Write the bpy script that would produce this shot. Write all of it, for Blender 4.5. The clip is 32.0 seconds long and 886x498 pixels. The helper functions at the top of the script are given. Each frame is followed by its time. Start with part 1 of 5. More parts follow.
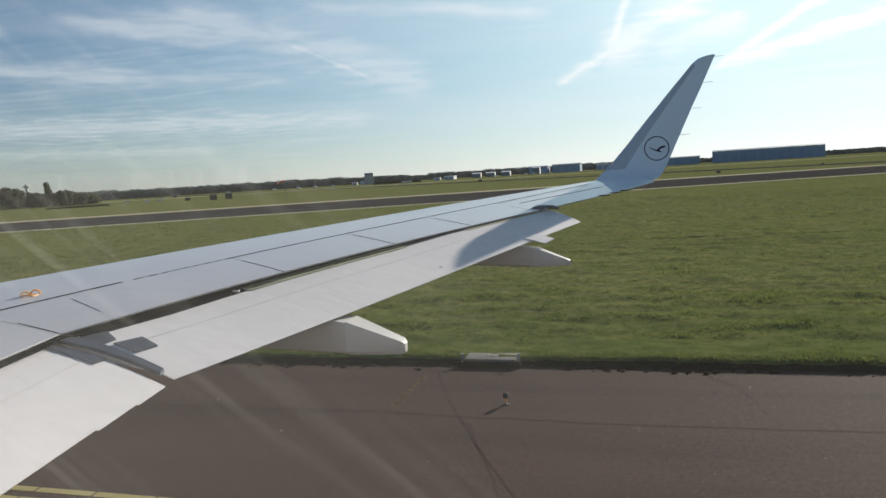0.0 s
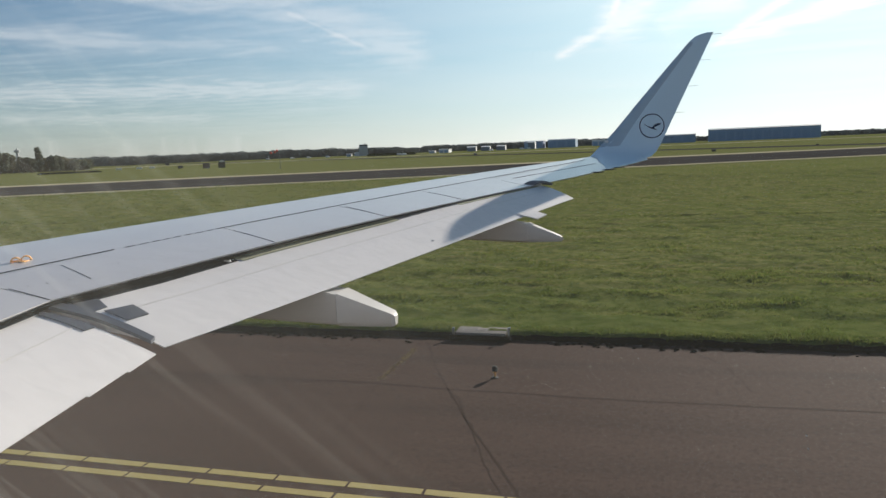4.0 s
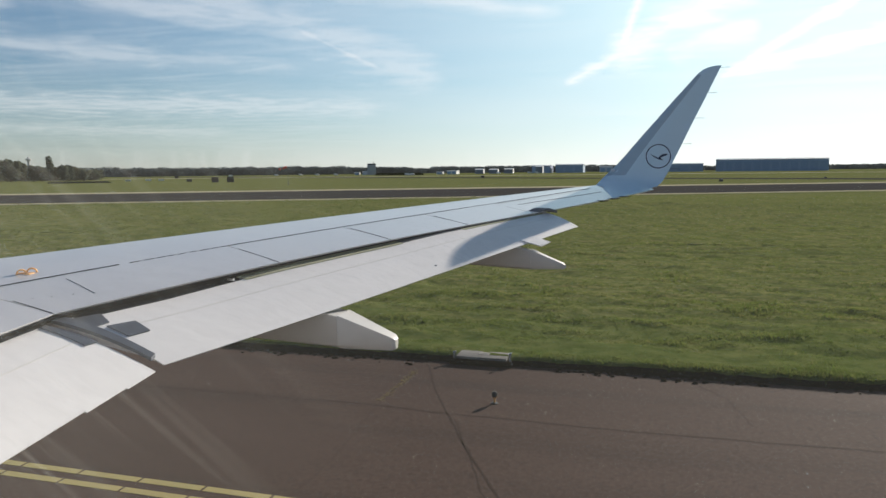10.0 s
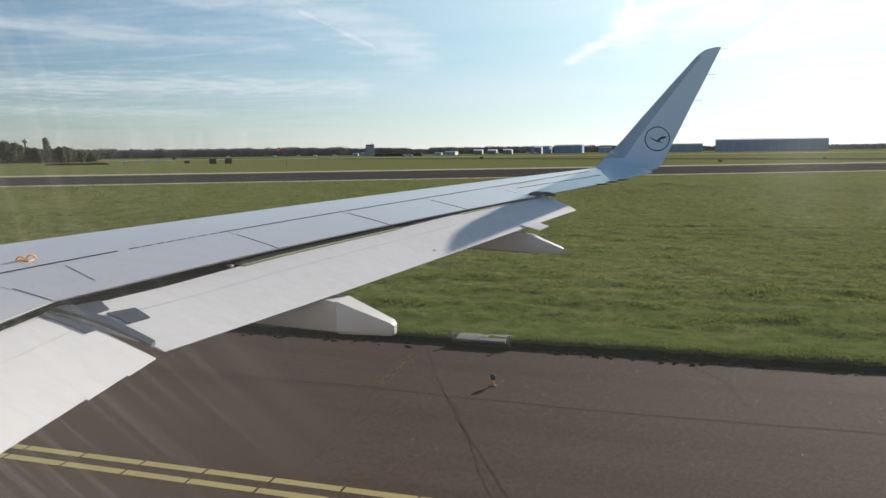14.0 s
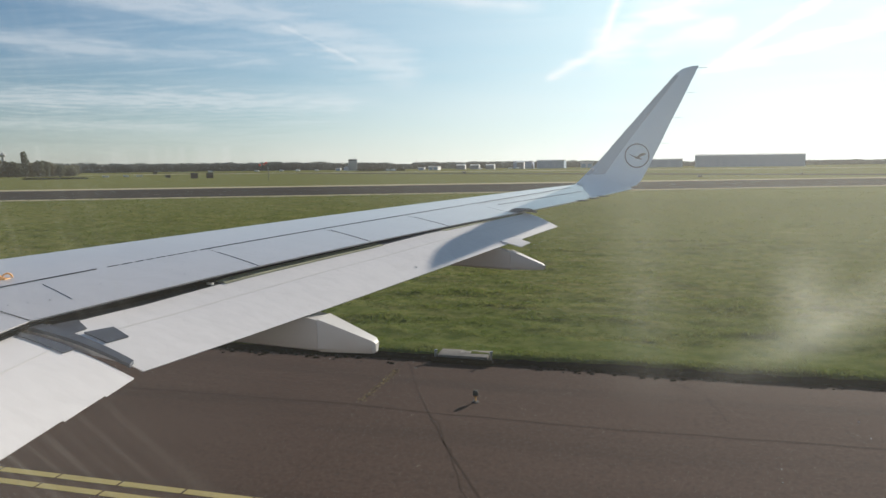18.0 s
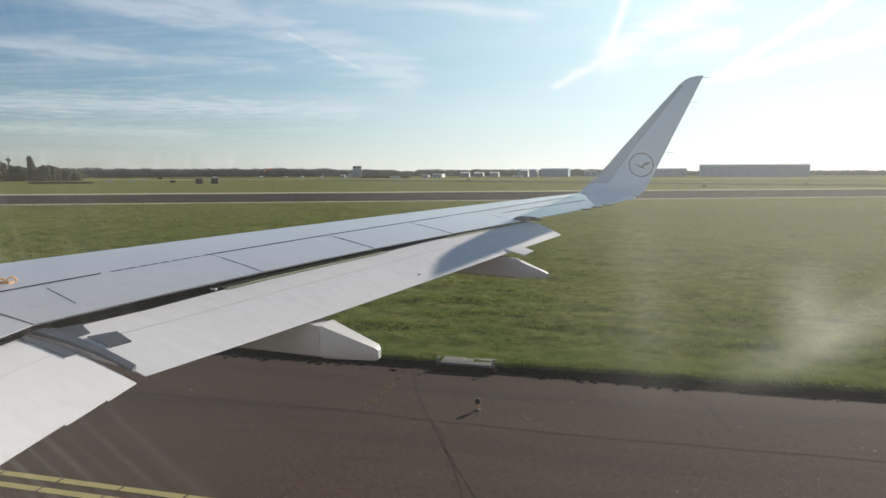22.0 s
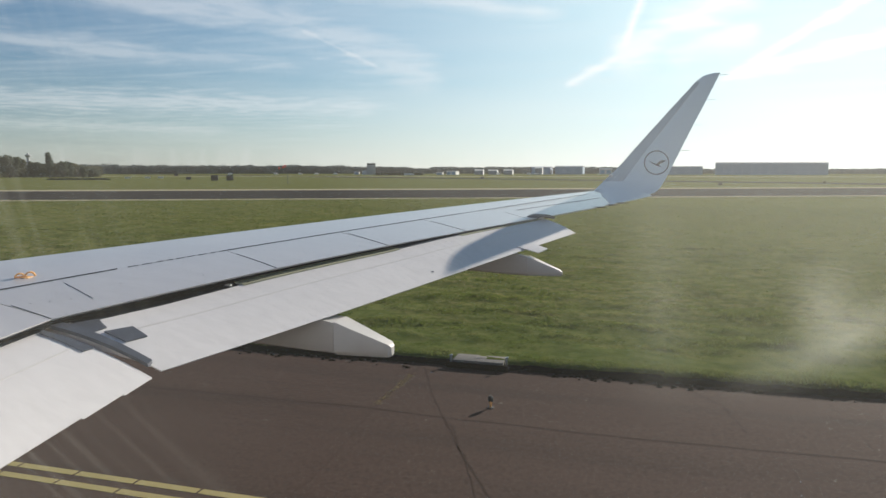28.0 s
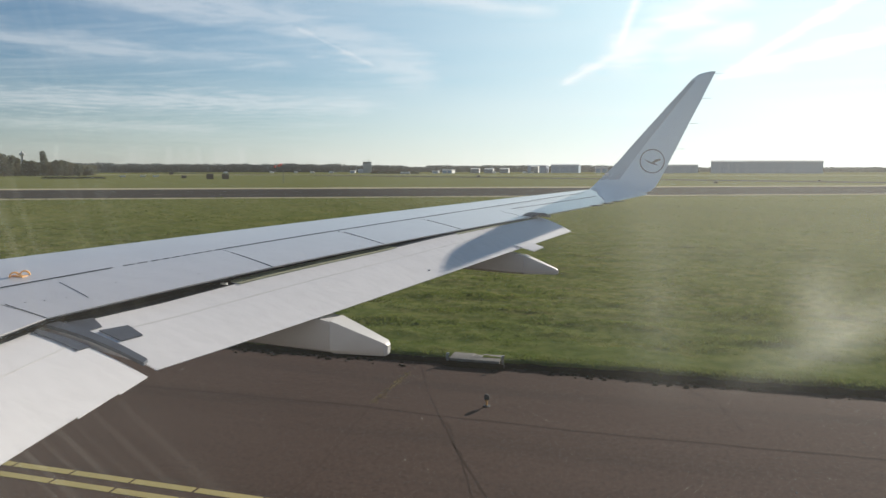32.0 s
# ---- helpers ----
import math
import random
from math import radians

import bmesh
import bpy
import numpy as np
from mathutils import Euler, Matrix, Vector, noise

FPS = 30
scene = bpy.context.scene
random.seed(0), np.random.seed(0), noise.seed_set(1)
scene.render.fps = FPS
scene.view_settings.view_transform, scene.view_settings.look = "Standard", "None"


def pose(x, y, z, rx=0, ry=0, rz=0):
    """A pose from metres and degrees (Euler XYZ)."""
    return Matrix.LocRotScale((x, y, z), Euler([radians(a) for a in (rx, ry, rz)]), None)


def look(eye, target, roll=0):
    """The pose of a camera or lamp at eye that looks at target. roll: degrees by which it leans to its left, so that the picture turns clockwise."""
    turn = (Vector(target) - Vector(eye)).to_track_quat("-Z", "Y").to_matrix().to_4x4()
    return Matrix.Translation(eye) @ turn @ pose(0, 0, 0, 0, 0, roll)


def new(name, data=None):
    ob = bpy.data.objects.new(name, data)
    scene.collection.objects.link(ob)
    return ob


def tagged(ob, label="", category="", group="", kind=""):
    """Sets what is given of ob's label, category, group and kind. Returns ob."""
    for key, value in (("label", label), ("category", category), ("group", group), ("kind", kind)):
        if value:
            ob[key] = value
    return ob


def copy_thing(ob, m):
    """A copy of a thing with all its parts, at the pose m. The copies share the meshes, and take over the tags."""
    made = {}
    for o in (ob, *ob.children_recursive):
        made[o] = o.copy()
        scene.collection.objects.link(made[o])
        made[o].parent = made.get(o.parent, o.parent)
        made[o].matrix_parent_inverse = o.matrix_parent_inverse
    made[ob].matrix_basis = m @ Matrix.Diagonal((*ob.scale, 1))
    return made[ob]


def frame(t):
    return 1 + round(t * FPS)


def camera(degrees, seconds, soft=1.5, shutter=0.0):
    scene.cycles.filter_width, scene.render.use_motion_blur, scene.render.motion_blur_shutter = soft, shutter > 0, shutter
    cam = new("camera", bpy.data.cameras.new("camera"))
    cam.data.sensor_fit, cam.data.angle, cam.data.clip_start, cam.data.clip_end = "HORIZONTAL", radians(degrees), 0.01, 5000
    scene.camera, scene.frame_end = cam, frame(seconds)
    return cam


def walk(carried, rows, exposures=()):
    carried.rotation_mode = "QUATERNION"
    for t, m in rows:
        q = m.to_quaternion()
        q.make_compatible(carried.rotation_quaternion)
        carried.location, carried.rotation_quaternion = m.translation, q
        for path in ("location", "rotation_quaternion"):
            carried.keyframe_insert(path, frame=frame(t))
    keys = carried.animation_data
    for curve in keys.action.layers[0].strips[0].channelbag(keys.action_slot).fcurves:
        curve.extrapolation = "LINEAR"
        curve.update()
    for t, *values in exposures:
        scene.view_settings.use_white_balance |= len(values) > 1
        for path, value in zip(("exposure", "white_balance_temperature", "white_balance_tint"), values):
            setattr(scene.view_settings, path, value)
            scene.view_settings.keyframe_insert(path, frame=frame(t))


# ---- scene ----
# the camera at a cabin window; the aircraft's nose lies towards -x, its wing towards +y
cam = camera(65.2, 32.0)
PATH = [
    (0, -0.068, 0.046, 4.273, 15.83, -5.99, 3.52),
    (0.5, -0.068, 0.045, 4.273, 15.69, -5.96, 3.57),
    (1, -0.067, 0.044, 4.273, 15.89, -6.15, 3.20),
    (1.5, -0.066, 0.042, 4.274, 16.10, -6.51, 2.78),
    (2, -0.065, 0.041, 4.274, 15.88, -7.04, 2.40),
    (2.5, -0.063, 0.040, 4.275, 15.61, -7.35, 2.34),
    (3, -0.059, 0.038, 4.276, 15.45, -7.77, 2.31),
    (3.5, -0.054, 0.036, 4.277, 15.46, -8.19, 2.50),
    (5.5, -0.022, 0.022, 4.291, 15.20, -8.25, 1.08),
    (6, -0.017, 0.019, 4.295, 15.24, -7.62, 0.74),
    (6.5, -0.014, 0.018, 4.299, 15.44, -7.29, 0.91),
    (7, -0.013, 0.017, 4.303, 15.37, -6.93, 0.92),
    (7.5, -0.012, 0.016, 4.308, 15.36, -6.62, 0.95),
    (8, -0.012, 0.016, 4.312, 15.26, -6.50, 0.95),
    (8.5, -0.013, 0.015, 4.316, 15.18, -6.41, 0.80),
    (9, -0.014, 0.015, 4.320, 15.40, -6.70, 0.59),
    (9.5, -0.016, 0.015, 4.324, 15.71, -6.75, 0.53),
    (10, -0.018, 0.015, 4.328, 16.06, -6.46, 0.59),
    (10.5, -0.020, 0.015, 4.332, 16.54, -6.68, 0.62),
    (11, -0.022, 0.015, 4.336, 17.14, -6.95, 0.52),
    (11.5, -0.023, 0.015, 4.340, 17.40, -7.12, 0.75),
    (12, -0.023, 0.015, 4.345, 16.82, -7.45, 0.81),
    (12.5, -0.022, 0.015, 4.351, 16.50, -7.52, 0.65),
    (13, -0.018, 0.012, 4.359, 16.40, -7.68, 0.77),
    (13.5, -0.015, 0.010, 4.367, 16.22, -8.06, 0.77),
    (14, -0.010, 0.007, 4.375, 15.95, -8.02, 0.71),
    (14.5, -0.005, 0.003, 4.383, 15.55, -7.98, 0.58),
    (15, -0.001, 0.000, 4.390, 15.16, -7.90, 0.67),
    (15.5, 0.003, -0.002, 4.395, 14.92, -7.84, 0.61),
    (17.5, 0.009, -0.006, 4.406, 14.43, -7.04, 0.83),
    (18, 0.009, -0.006, 4.406, 14.54, -6.83, 0.61),
    (18.5, 0.009, -0.006, 4.406, 14.52, -6.82, 0.37),
    (19, 0.009, -0.006, 4.406, 14.42, -6.62, 0.26),
    (19.5, 0.009, -0.006, 4.406, 14.48, -6.59, 0.45),
    (20, 0.009, -0.006, 4.406, 14.50, -6.66, 0.47),
    (20.5, 0.009, -0.006, 4.406, 14.50, -6.56, 0.52),
    (21, 0.009, -0.006, 4.406, 14.53, -6.41, 0.52),
    (21.5, 0.009, -0.006, 4.406, 14.67, -6.26, 0.31),
    (22, 0.009, -0.006, 4.406, 14.88, -6.21, 0.15),
    (22.5, 0.009, -0.006, 4.406, 15.05, -6.16, -0.04),
    (23, 0.009, -0.006, 4.406, 15.11, -6.14, -0.51),
    (23.5, 0.009, -0.006, 4.406, 15.08, -5.86, -0.44),
    (24, 0.009, -0.006, 4.406, 15.25, -6.01, -0.30),
    (24.5, 0.009, -0.006, 4.406, 15.49, -6.06, -0.21),
    (25, 0.009, -0.006, 4.406, 15.60, -6.26, -0.02),
    (25.5, 0.009, -0.006, 4.406, 15.77, -6.41, -0.06),
    (27.5, 0.009, -0.006, 4.406, 16.10, -6.39, 0.07),
    (28, 0.009, -0.006, 4.406, 16.03, -6.43, -0.01),
    (28.5, 0.009, -0.006, 4.406, 15.90, -6.42, -0.19),
    (29, 0.009, -0.006, 4.406, 15.82, -6.35, -0.24),
    (29.5, 0.009, -0.006, 4.406, 15.81, -6.45, 0.12),
    (30, 0.009, -0.006, 4.406, 15.75, -6.54, 0.01),
    (30.5, 0.009, -0.006, 4.406, 15.71, -6.50, -0.04),
    (31, 0.009, -0.006, 4.406, 15.61, -6.51, -0.09),
    (31.5, 0.009, -0.006, 4.406, 15.66, -6.49, -0.11),
    (32, 0.009, -0.006, 4.406, 15.70, -6.55, 0.00),
]
walk(cam, [(t, pose(x, y, z, 90 + p, r, a)) for t, x, y, z, a, p, r in PATH],
     exposures=[(0, 0.22, 6640, 12), (3, 0.25, 6640, 12), (6, 0.33, 6640, 12), (12, 0.36, 6640, 12), (15, 0.38, 6640, 12), (18, 0.29, 6640, 12), (32, 0.27, 6640, 12)])

# ---- light: low sun over the wing tip, thin streaks of cirrus ----
SUN_AZ, SUN_EL = radians(25), radians(20.5)
world = bpy.data.worlds.new("world")
scene.world = world
world.use_nodes = True


class Nodes:
    """Short hand for a node tree."""

    def __init__(self, tree):
        self.tree = tree
        self.tree.nodes.clear()

    def add(self, kind, inputs=(), operation="", clamp=False, blend=""):
        n = self.tree.nodes.new(kind)
        if operation:
            n.operation = operation
        if clamp:
            n.use_clamp = True
        if blend:
            n.data_type, n.blend_type = "RGBA", blend
        for k, v in dict(inputs).items():
            if isinstance(v, bpy.types.NodeSocket):
                self.tree.links.new(v, n.inputs[k])
            else:
                n.inputs[k].default_value = v
        return n

    def math(self, op, a, b=0.0, c=0.0, clamp=False):
        return self.add("ShaderNodeMath", {0: a, 1: b, 2: c}, operation=op, clamp=clamp).outputs[0]

    def noise(self, vec, scale, detail=4.0, rough=0.55, distort=0.0):
        return self.add("ShaderNodeTexNoise", {"Vector": vec, "Scale": scale, "Detail": detail, "Roughness": rough,
                                               "Distortion": distort}).outputs["Fac"]

    def ramp(self, fac, stops):
        r = self.add("ShaderNodeValToRGB", {"Fac": fac})
        e = r.color_ramp.elements
        while len(e) < len(stops):
            e.new(0.5)
        for el, (p, c) in zip(e, stops):
            el.position, el.color = p, (*c, 1) if len(c) == 3 else c
        return r.outputs["Color"]

    def mix(self, fac, a, b, blend="MIX"):
        m = self.add("ShaderNodeMix", blend=blend)
        for k, v in ((0, fac), (6, a), (7, b)):
            if isinstance(v, bpy.types.NodeSocket):
                self.tree.links.new(v, m.inputs[k])
            else:
                m.inputs[k].default_value = v if k == 0 else (*v, 1)
        return m.outputs[2]

    def mapping(self, vec, scale=(1, 1, 1), rot=(0, 0, 0), loc=(0, 0, 0)):
        return self.add("ShaderNodeMapping", {"Vector": vec, "Scale": scale, "Rotation": rot, "Location": loc}).outputs[0]


def grey(v):
    return (v, v, v)


w = Nodes(world.node_tree)
# streaks of cirrus and old vapour trails: bearing and height of both ends, half width, all in degrees, and how dense each one is
TRAILS = [(0.3, 13.7, 1.8, 9.3, 0.55, 0.9), (6.1, 6.8, 1.4, 9.1, 0.5, 0.8), (2.6, 8.4, -7.3, 13.5, 1.9, 0.75), (-1.2, 8.9, -7.9, 10.2, 1.3, 0.5),
          (-5.5, 6.7, -15.2, 12.2, 0.5, 0.8), (-6.2, 7.1, -19.0, 9.8, 0.7, 0.8), (27.6, 11.1, 21.0, 8.1, 0.42, 0.6), (36.0, 13.4, 22.0, 9.3, 1.7, 0.42)]
STREAKS = [(43.5, 12.6, 25.0, 11.2, 1.5, 0.42), (25.2, 13.7, 7.0, 12.3, 0.75, 0.5), (54.0, 9.3, 37.0, 8.5, 1.0, 0.40), (45.5, 8.9, 27.5, 8.2, 0.9, 0.30),
           (56.0, 4.7, 20.0, 5.1, 1.15, 0.42), (54.0, 3.3, 33.0, 3.1, 0.7, 0.3), (29.5, 12.4, 16.5, 7.2, 2.2, 0.42), (66.0, 10.6, 47.5, 11.6, 0.8, 0.5)]
sky = w.add("ShaderNodeTexSky")
sky.sky_type, sky.sun_disc, sky.sun_elevation, sky.sun_rotation = "NISHITA", False, SUN_EL, SUN_AZ
sky.altitude, sky.air_density, sky.dust_density, sky.ozone_density = 0.0, 1.0, 0.35, 4.0
way = w.add("ShaderNodeTexCoord").outputs["Generated"]
sep = w.add("ShaderNodeSeparateXYZ", {0: way})
up = w.math("MAXIMUM", sep.outputs[2], 0.03)
flat = w.add("ShaderNodeCombineXYZ", {0: w.math("DIVIDE", sep.outputs[0], up), 1: w.math("DIVIDE", sep.outputs[1], up), 2: 0.0}).outputs[0]
warp = w.add("ShaderNodeTexNoise", {"Vector": w.mapping(flat, (0.25, 0.25, 1)), "Scale": 1.0, "Detail": 3.0}).outputs["Color"]
bent = w.add("ShaderNodeVectorMath", {0: flat, 1: w.add("ShaderNodeVectorMath", {0: warp, 1: (1.6, 1.6, 0)}, operation="MULTIPLY").outputs[0]}, operation="ADD").outputs[0]
streak = w.noise(w.mapping(bent, (0.20, 0.95, 1), (0, 0, radians(-14))), 1.0, 7, 0.56)
wisps = w.noise(w.mapping(bent, (0.55, 2.6, 1), (0, 0, radians(-50)), (3, 1, 0)), 1.2, 7, 0.58)
veil = w.noise(w.mapping(flat, (0.14, 0.22, 1), (0, 0, 0), (7, 2, 0)), 1.0, 3)
cover = w.math("MULTIPLY", w.ramp(streak, [(0.38, grey(0)), (0.72, grey(1))]), w.ramp(veil, [(0.28, grey(0.25)), (0.52, grey(1))]))
cover = w.math("ADD", w.math("MULTIPLY", cover, 0.20), w.math("MULTIPLY", w.ramp(wisps, [(0.50, grey(0)), (0.78, grey(1))]), 0.16), clamp=True)
bands = w.noise(w.mapping(way, (1.5, 1.5, 16), (0, radians(2), 0), (2, 5, 0)), 1.6, 7, 0.6, 0.3)
bands = w.math("MULTIPLY", w.ramp(bands, [(0.40, grey(0)), (0.62, grey(1))]), w.ramp(veil, [(0.30, grey(0.65)), (0.50, grey(1))]))
cover = w.math("MAXIMUM", cover, w.math("MULTIPLY", bands, 0.16))
cover = w.math("MULTIPLY", cover, w.ramp(sep.outputs[2], [(0.26, grey(1)), (0.48, grey(0.12))]))
fluff = w.noise(bent, 2.2, 4, 0.55)


def heading(b, h):
    b, h = radians(b), radians(h)
    return Vector((-math.sin(b) * math.cos(h), math.cos(b) * math.cos(h), math.sin(h)))


fibre = w.noise(w.mapping(way, (9, 9, 26), (0, radians(14), 0)), 1.1, 5, 0.55, 0.8)
for b0, h0, b1, h1, wide_deg, dense in TRAILS + STREAKS:
    p, q = heading(b0, h0), heading(b1, h1)
    nrm, mid, half, thick = p.cross(q).normalized(), (p + q).normalized(), p.angle(q) / 2, radians(wide_deg) * 1.6
    off = w.math("ABSOLUTE", w.add("ShaderNodeVectorMath", {0: way, 1: nrm}, operation="DOT_PRODUCT").outputs["Value"])
    rag = w.math("MULTIPLY", w.math("SUBTRACT", fluff, 0.5), thick * 1.7)
    near = w.math("SUBTRACT", 1.0, w.math("DIVIDE", w.math("ADD", off, rag), thick), clamp=True)
    along = w.add("ShaderNodeVectorMath", {0: way, 1: mid}, operation="DOT_PRODUCT").outputs["Value"]
    ends = w.math("MULTIPLY", w.math("SUBTRACT", along, math.cos(half * 1.15)), 2.2 / (1 - math.cos(half * 1.15)), clamp=True)
    body = w.math("MULTIPLY", w.math("MULTIPLY", w.math("POWER", near, 1.7), ends), w.math("ADD", w.math("MULTIPLY", fibre, 0.5), 0.73))
    cover = w.math("MAXIMUM", cover, w.math("MULTIPLY", body, dense), clamp=True)
toward = w.math("MAXIMUM", w.add("ShaderNodeVectorMath", {0: way, 1: (math.sin(SUN_AZ) * math.cos(SUN_EL), math.cos(SUN_AZ) * math.cos(SUN_EL), math.sin(SUN_EL))},
                                 operation="DOT_PRODUCT").outputs["Value"], 0.0)
glow = w.math("POWER", toward, 12.0)
bright = w.math("ADD", w.math("MULTIPLY", glow, 11.0), 12.5)
cloud = w.add("ShaderNodeCombineColor", {0: w.math("MULTIPLY", bright, 0.97), 1: bright, 2: w.math("MULTIPLY", bright, 1.02)}).outputs[0]
low = w.math("POWER", w.math("SUBTRACT", 1.0, w.math("ABSOLUTE", sep.outputs[2]), clamp=True), 15.0)
wide = w.math("ADD", w.math("MULTIPLY", glow, 0.45), w.math("MULTIPLY", w.math("POWER", toward, 2.7), 1.0), clamp=True)
wide = w.math("MULTIPLY", wide, w.ramp(sep.outputs[2], [(0.25, grey(1)), (0.62, grey(0.18))]))
soft = w.math("ADD", w.math("MULTIPLY", glow, 3.0), 12.0)
mist = w.add("ShaderNodeCombineColor", {0: w.math("MULTIPLY", soft, 0.73), 1: w.math("MULTIPLY", soft, 1.02), 2: w.math("MULTIPLY", soft, 1.11)}).outputs[0]
blue = w.mix(wide, w.mix(1.0, sky.outputs[0], (0.58, 0.90, 1.04), "MULTIPLY"), mist)
pale = w.math("ADD", w.math("MULTIPLY", w.math("POWER", toward, 1.8), 14.4), 3.9)
cream = w.add("ShaderNodeCombineColor", {0: w.math("MULTIPLY", pale, 0.975), 1: pale, 2: w.math("MULTIPLY", pale, 0.93)}).outputs[0]
both = w.mix(w.math("MULTIPLY", cover, 0.85), w.mix(w.math("MULTIPLY", low, 0.8), blue, cream), cloud)
w.add("ShaderNodeOutputWorld", {0: w.add("ShaderNodeBackground", {"Color": both, "Strength": 0.062}).outputs[0]})

sun = new("sun", bpy.data.lights.new("sun", "SUN"))
sun.data.energy, sun.data.angle, sun.data.color = 5.0, radians(0.53), (1.0, 0.93, 0.82)
s_dir = Vector((math.sin(SUN_AZ) * math.cos(SUN_EL), math.cos(SUN_AZ) * math.cos(SUN_EL), math.sin(SUN_EL)))
sun.matrix_world = look(s_dir * 60, (0, 0, 0))


# ---- materials ----
def material(name, build, rough=0.5, metal=0.0, matt=0.0, thin=0.0, coat=0.0):
    """A Principled material; build(nodes, place) gives colour and, if wanted, height, bump depth and roughness."""
    m = bpy.data.materials.new(name)
    m.use_nodes = True
    n = Nodes(m.node_tree)
    place = n.add("ShaderNodeTexCoord").outputs["Object"]
    got = build(n, place)
    b = n.add("ShaderNodeBsdfPrincipled", {"Base Color": got["color"] if isinstance(got["color"], bpy.types.NodeSocket) else (*got["color"], 1),
                                           "Roughness": got.get("rough", rough), "Metallic": metal})
    if coat:
        b.inputs["Coat Weight"].default_value, b.inputs["Coat Roughness"].default_value = coat, 0.12
    if matt:
        b.inputs["Specular IOR Level"].default_value = matt if matt < 1 else 0.0
    if "height" in got:
        bump = n.add("ShaderNodeBump", {"Height": got["height"], "Distance": got.get("depth", 0.01), "Strength": got.get("strength", 0.6)})
        n.tree.links.new(bump.outputs[0], b.inputs["Normal"])
    out = b.outputs[0]
    if thin:
        t = n.add("ShaderNodeBsdfTranslucent")
        n.tree.links.new(got["color"], t.inputs[0])
        out = n.add("ShaderNodeMixShader", {0: thin, 1: out, 2: t.outputs[0]}).outputs[0]
    n.add("ShaderNodeOutputMaterial", {0: out})
    return m


def paint(base, dirt=0.12, rough=0.35):
    def build(n, p):
        big = n.noise(p, 0.8, 5)
        run = n.noise(n.mapping(p, (0.9, 9, 9)), 1.4, 5, 0.6)
        fine = n.noise(p, 35, 3)
        c = n.mix(n.math("MULTIPLY", n.ramp(run, [(0.42, grey(0)), (0.75, grey(1))]), dirt), base, tuple(x * 0.62 for x in base))
        c = n.mix(n.math("MULTIPLY", n.ramp(big, [(0.4, grey(0)), (0.7, grey(1))]), dirt * 0.8), c, tuple(x * 0.8 for x in base))
        return {"color": c, "rough": n.math("ADD", n.math("MULTIPLY", fine, 0.12), rough), "height": big, "depth": 0.004, "strength": 0.15}
    return build


def plain(base, vary=0.25, scale=6.0, bump=0.003):
    def build(n, p):
        f = n.noise(p, scale, 6, 0.6)
        c = n.mix(f, tuple(x * (1 - vary) for x in base), tuple(min(1, x * (1 + vary)) for x in base))
        return {"color": c, "height": n.noise(p, scale * 6, 4), "depth": bump}
    return build


def asphalt(n, p):
    stones = n.noise(p, 90, 3, 0.7)
    patch = n.noise(n.mapping(p, (0.12, 0.5, 1)), 0.8, 6, 0.6)
    stain = n.noise(n.mapping(p, (0.06, 0.9, 1)), 1.3, 4, 0.55, 0.4)
    spots = n.noise(p, 7.5, 5, 0.7)
    c = n.mix(patch, (0.050, 0.0315, 0.0255), (0.090, 0.060, 0.049))
    c = n.mix(n.math("MULTIPLY", n.ramp(stain, [(0.5, grey(0)), (0.68, grey(1))]), 0.35), c, (0.034, 0.027, 0.024))
    c = n.mix(n.ramp(spots, [(0.54, grey(0)), (0.74, grey(0.75))]), c, (0.030, 0.025, 0.022))
    c = n.mix(n.math("MULTIPLY", n.ramp(stones, [(0.55, grey(0)), (0.8, grey(1))]), 0.5), c, (0.15, 0.125, 0.11))
    mottle = n.noise(p, 16, 5, 0.75)
    c = n.mix(n.ramp(mottle, [(0.36, grey(0.5)), (0.50, grey(0))]), c, (0.026, 0.019, 0.016))
    c = n.mix(n.ramp(mottle, [(0.54, grey(0)), (0.72, grey(0.6))]), c, (0.112, 0.079, 0.066))
    return {"color": c, "height": stones, "depth": 0.006, "strength": 0.5}


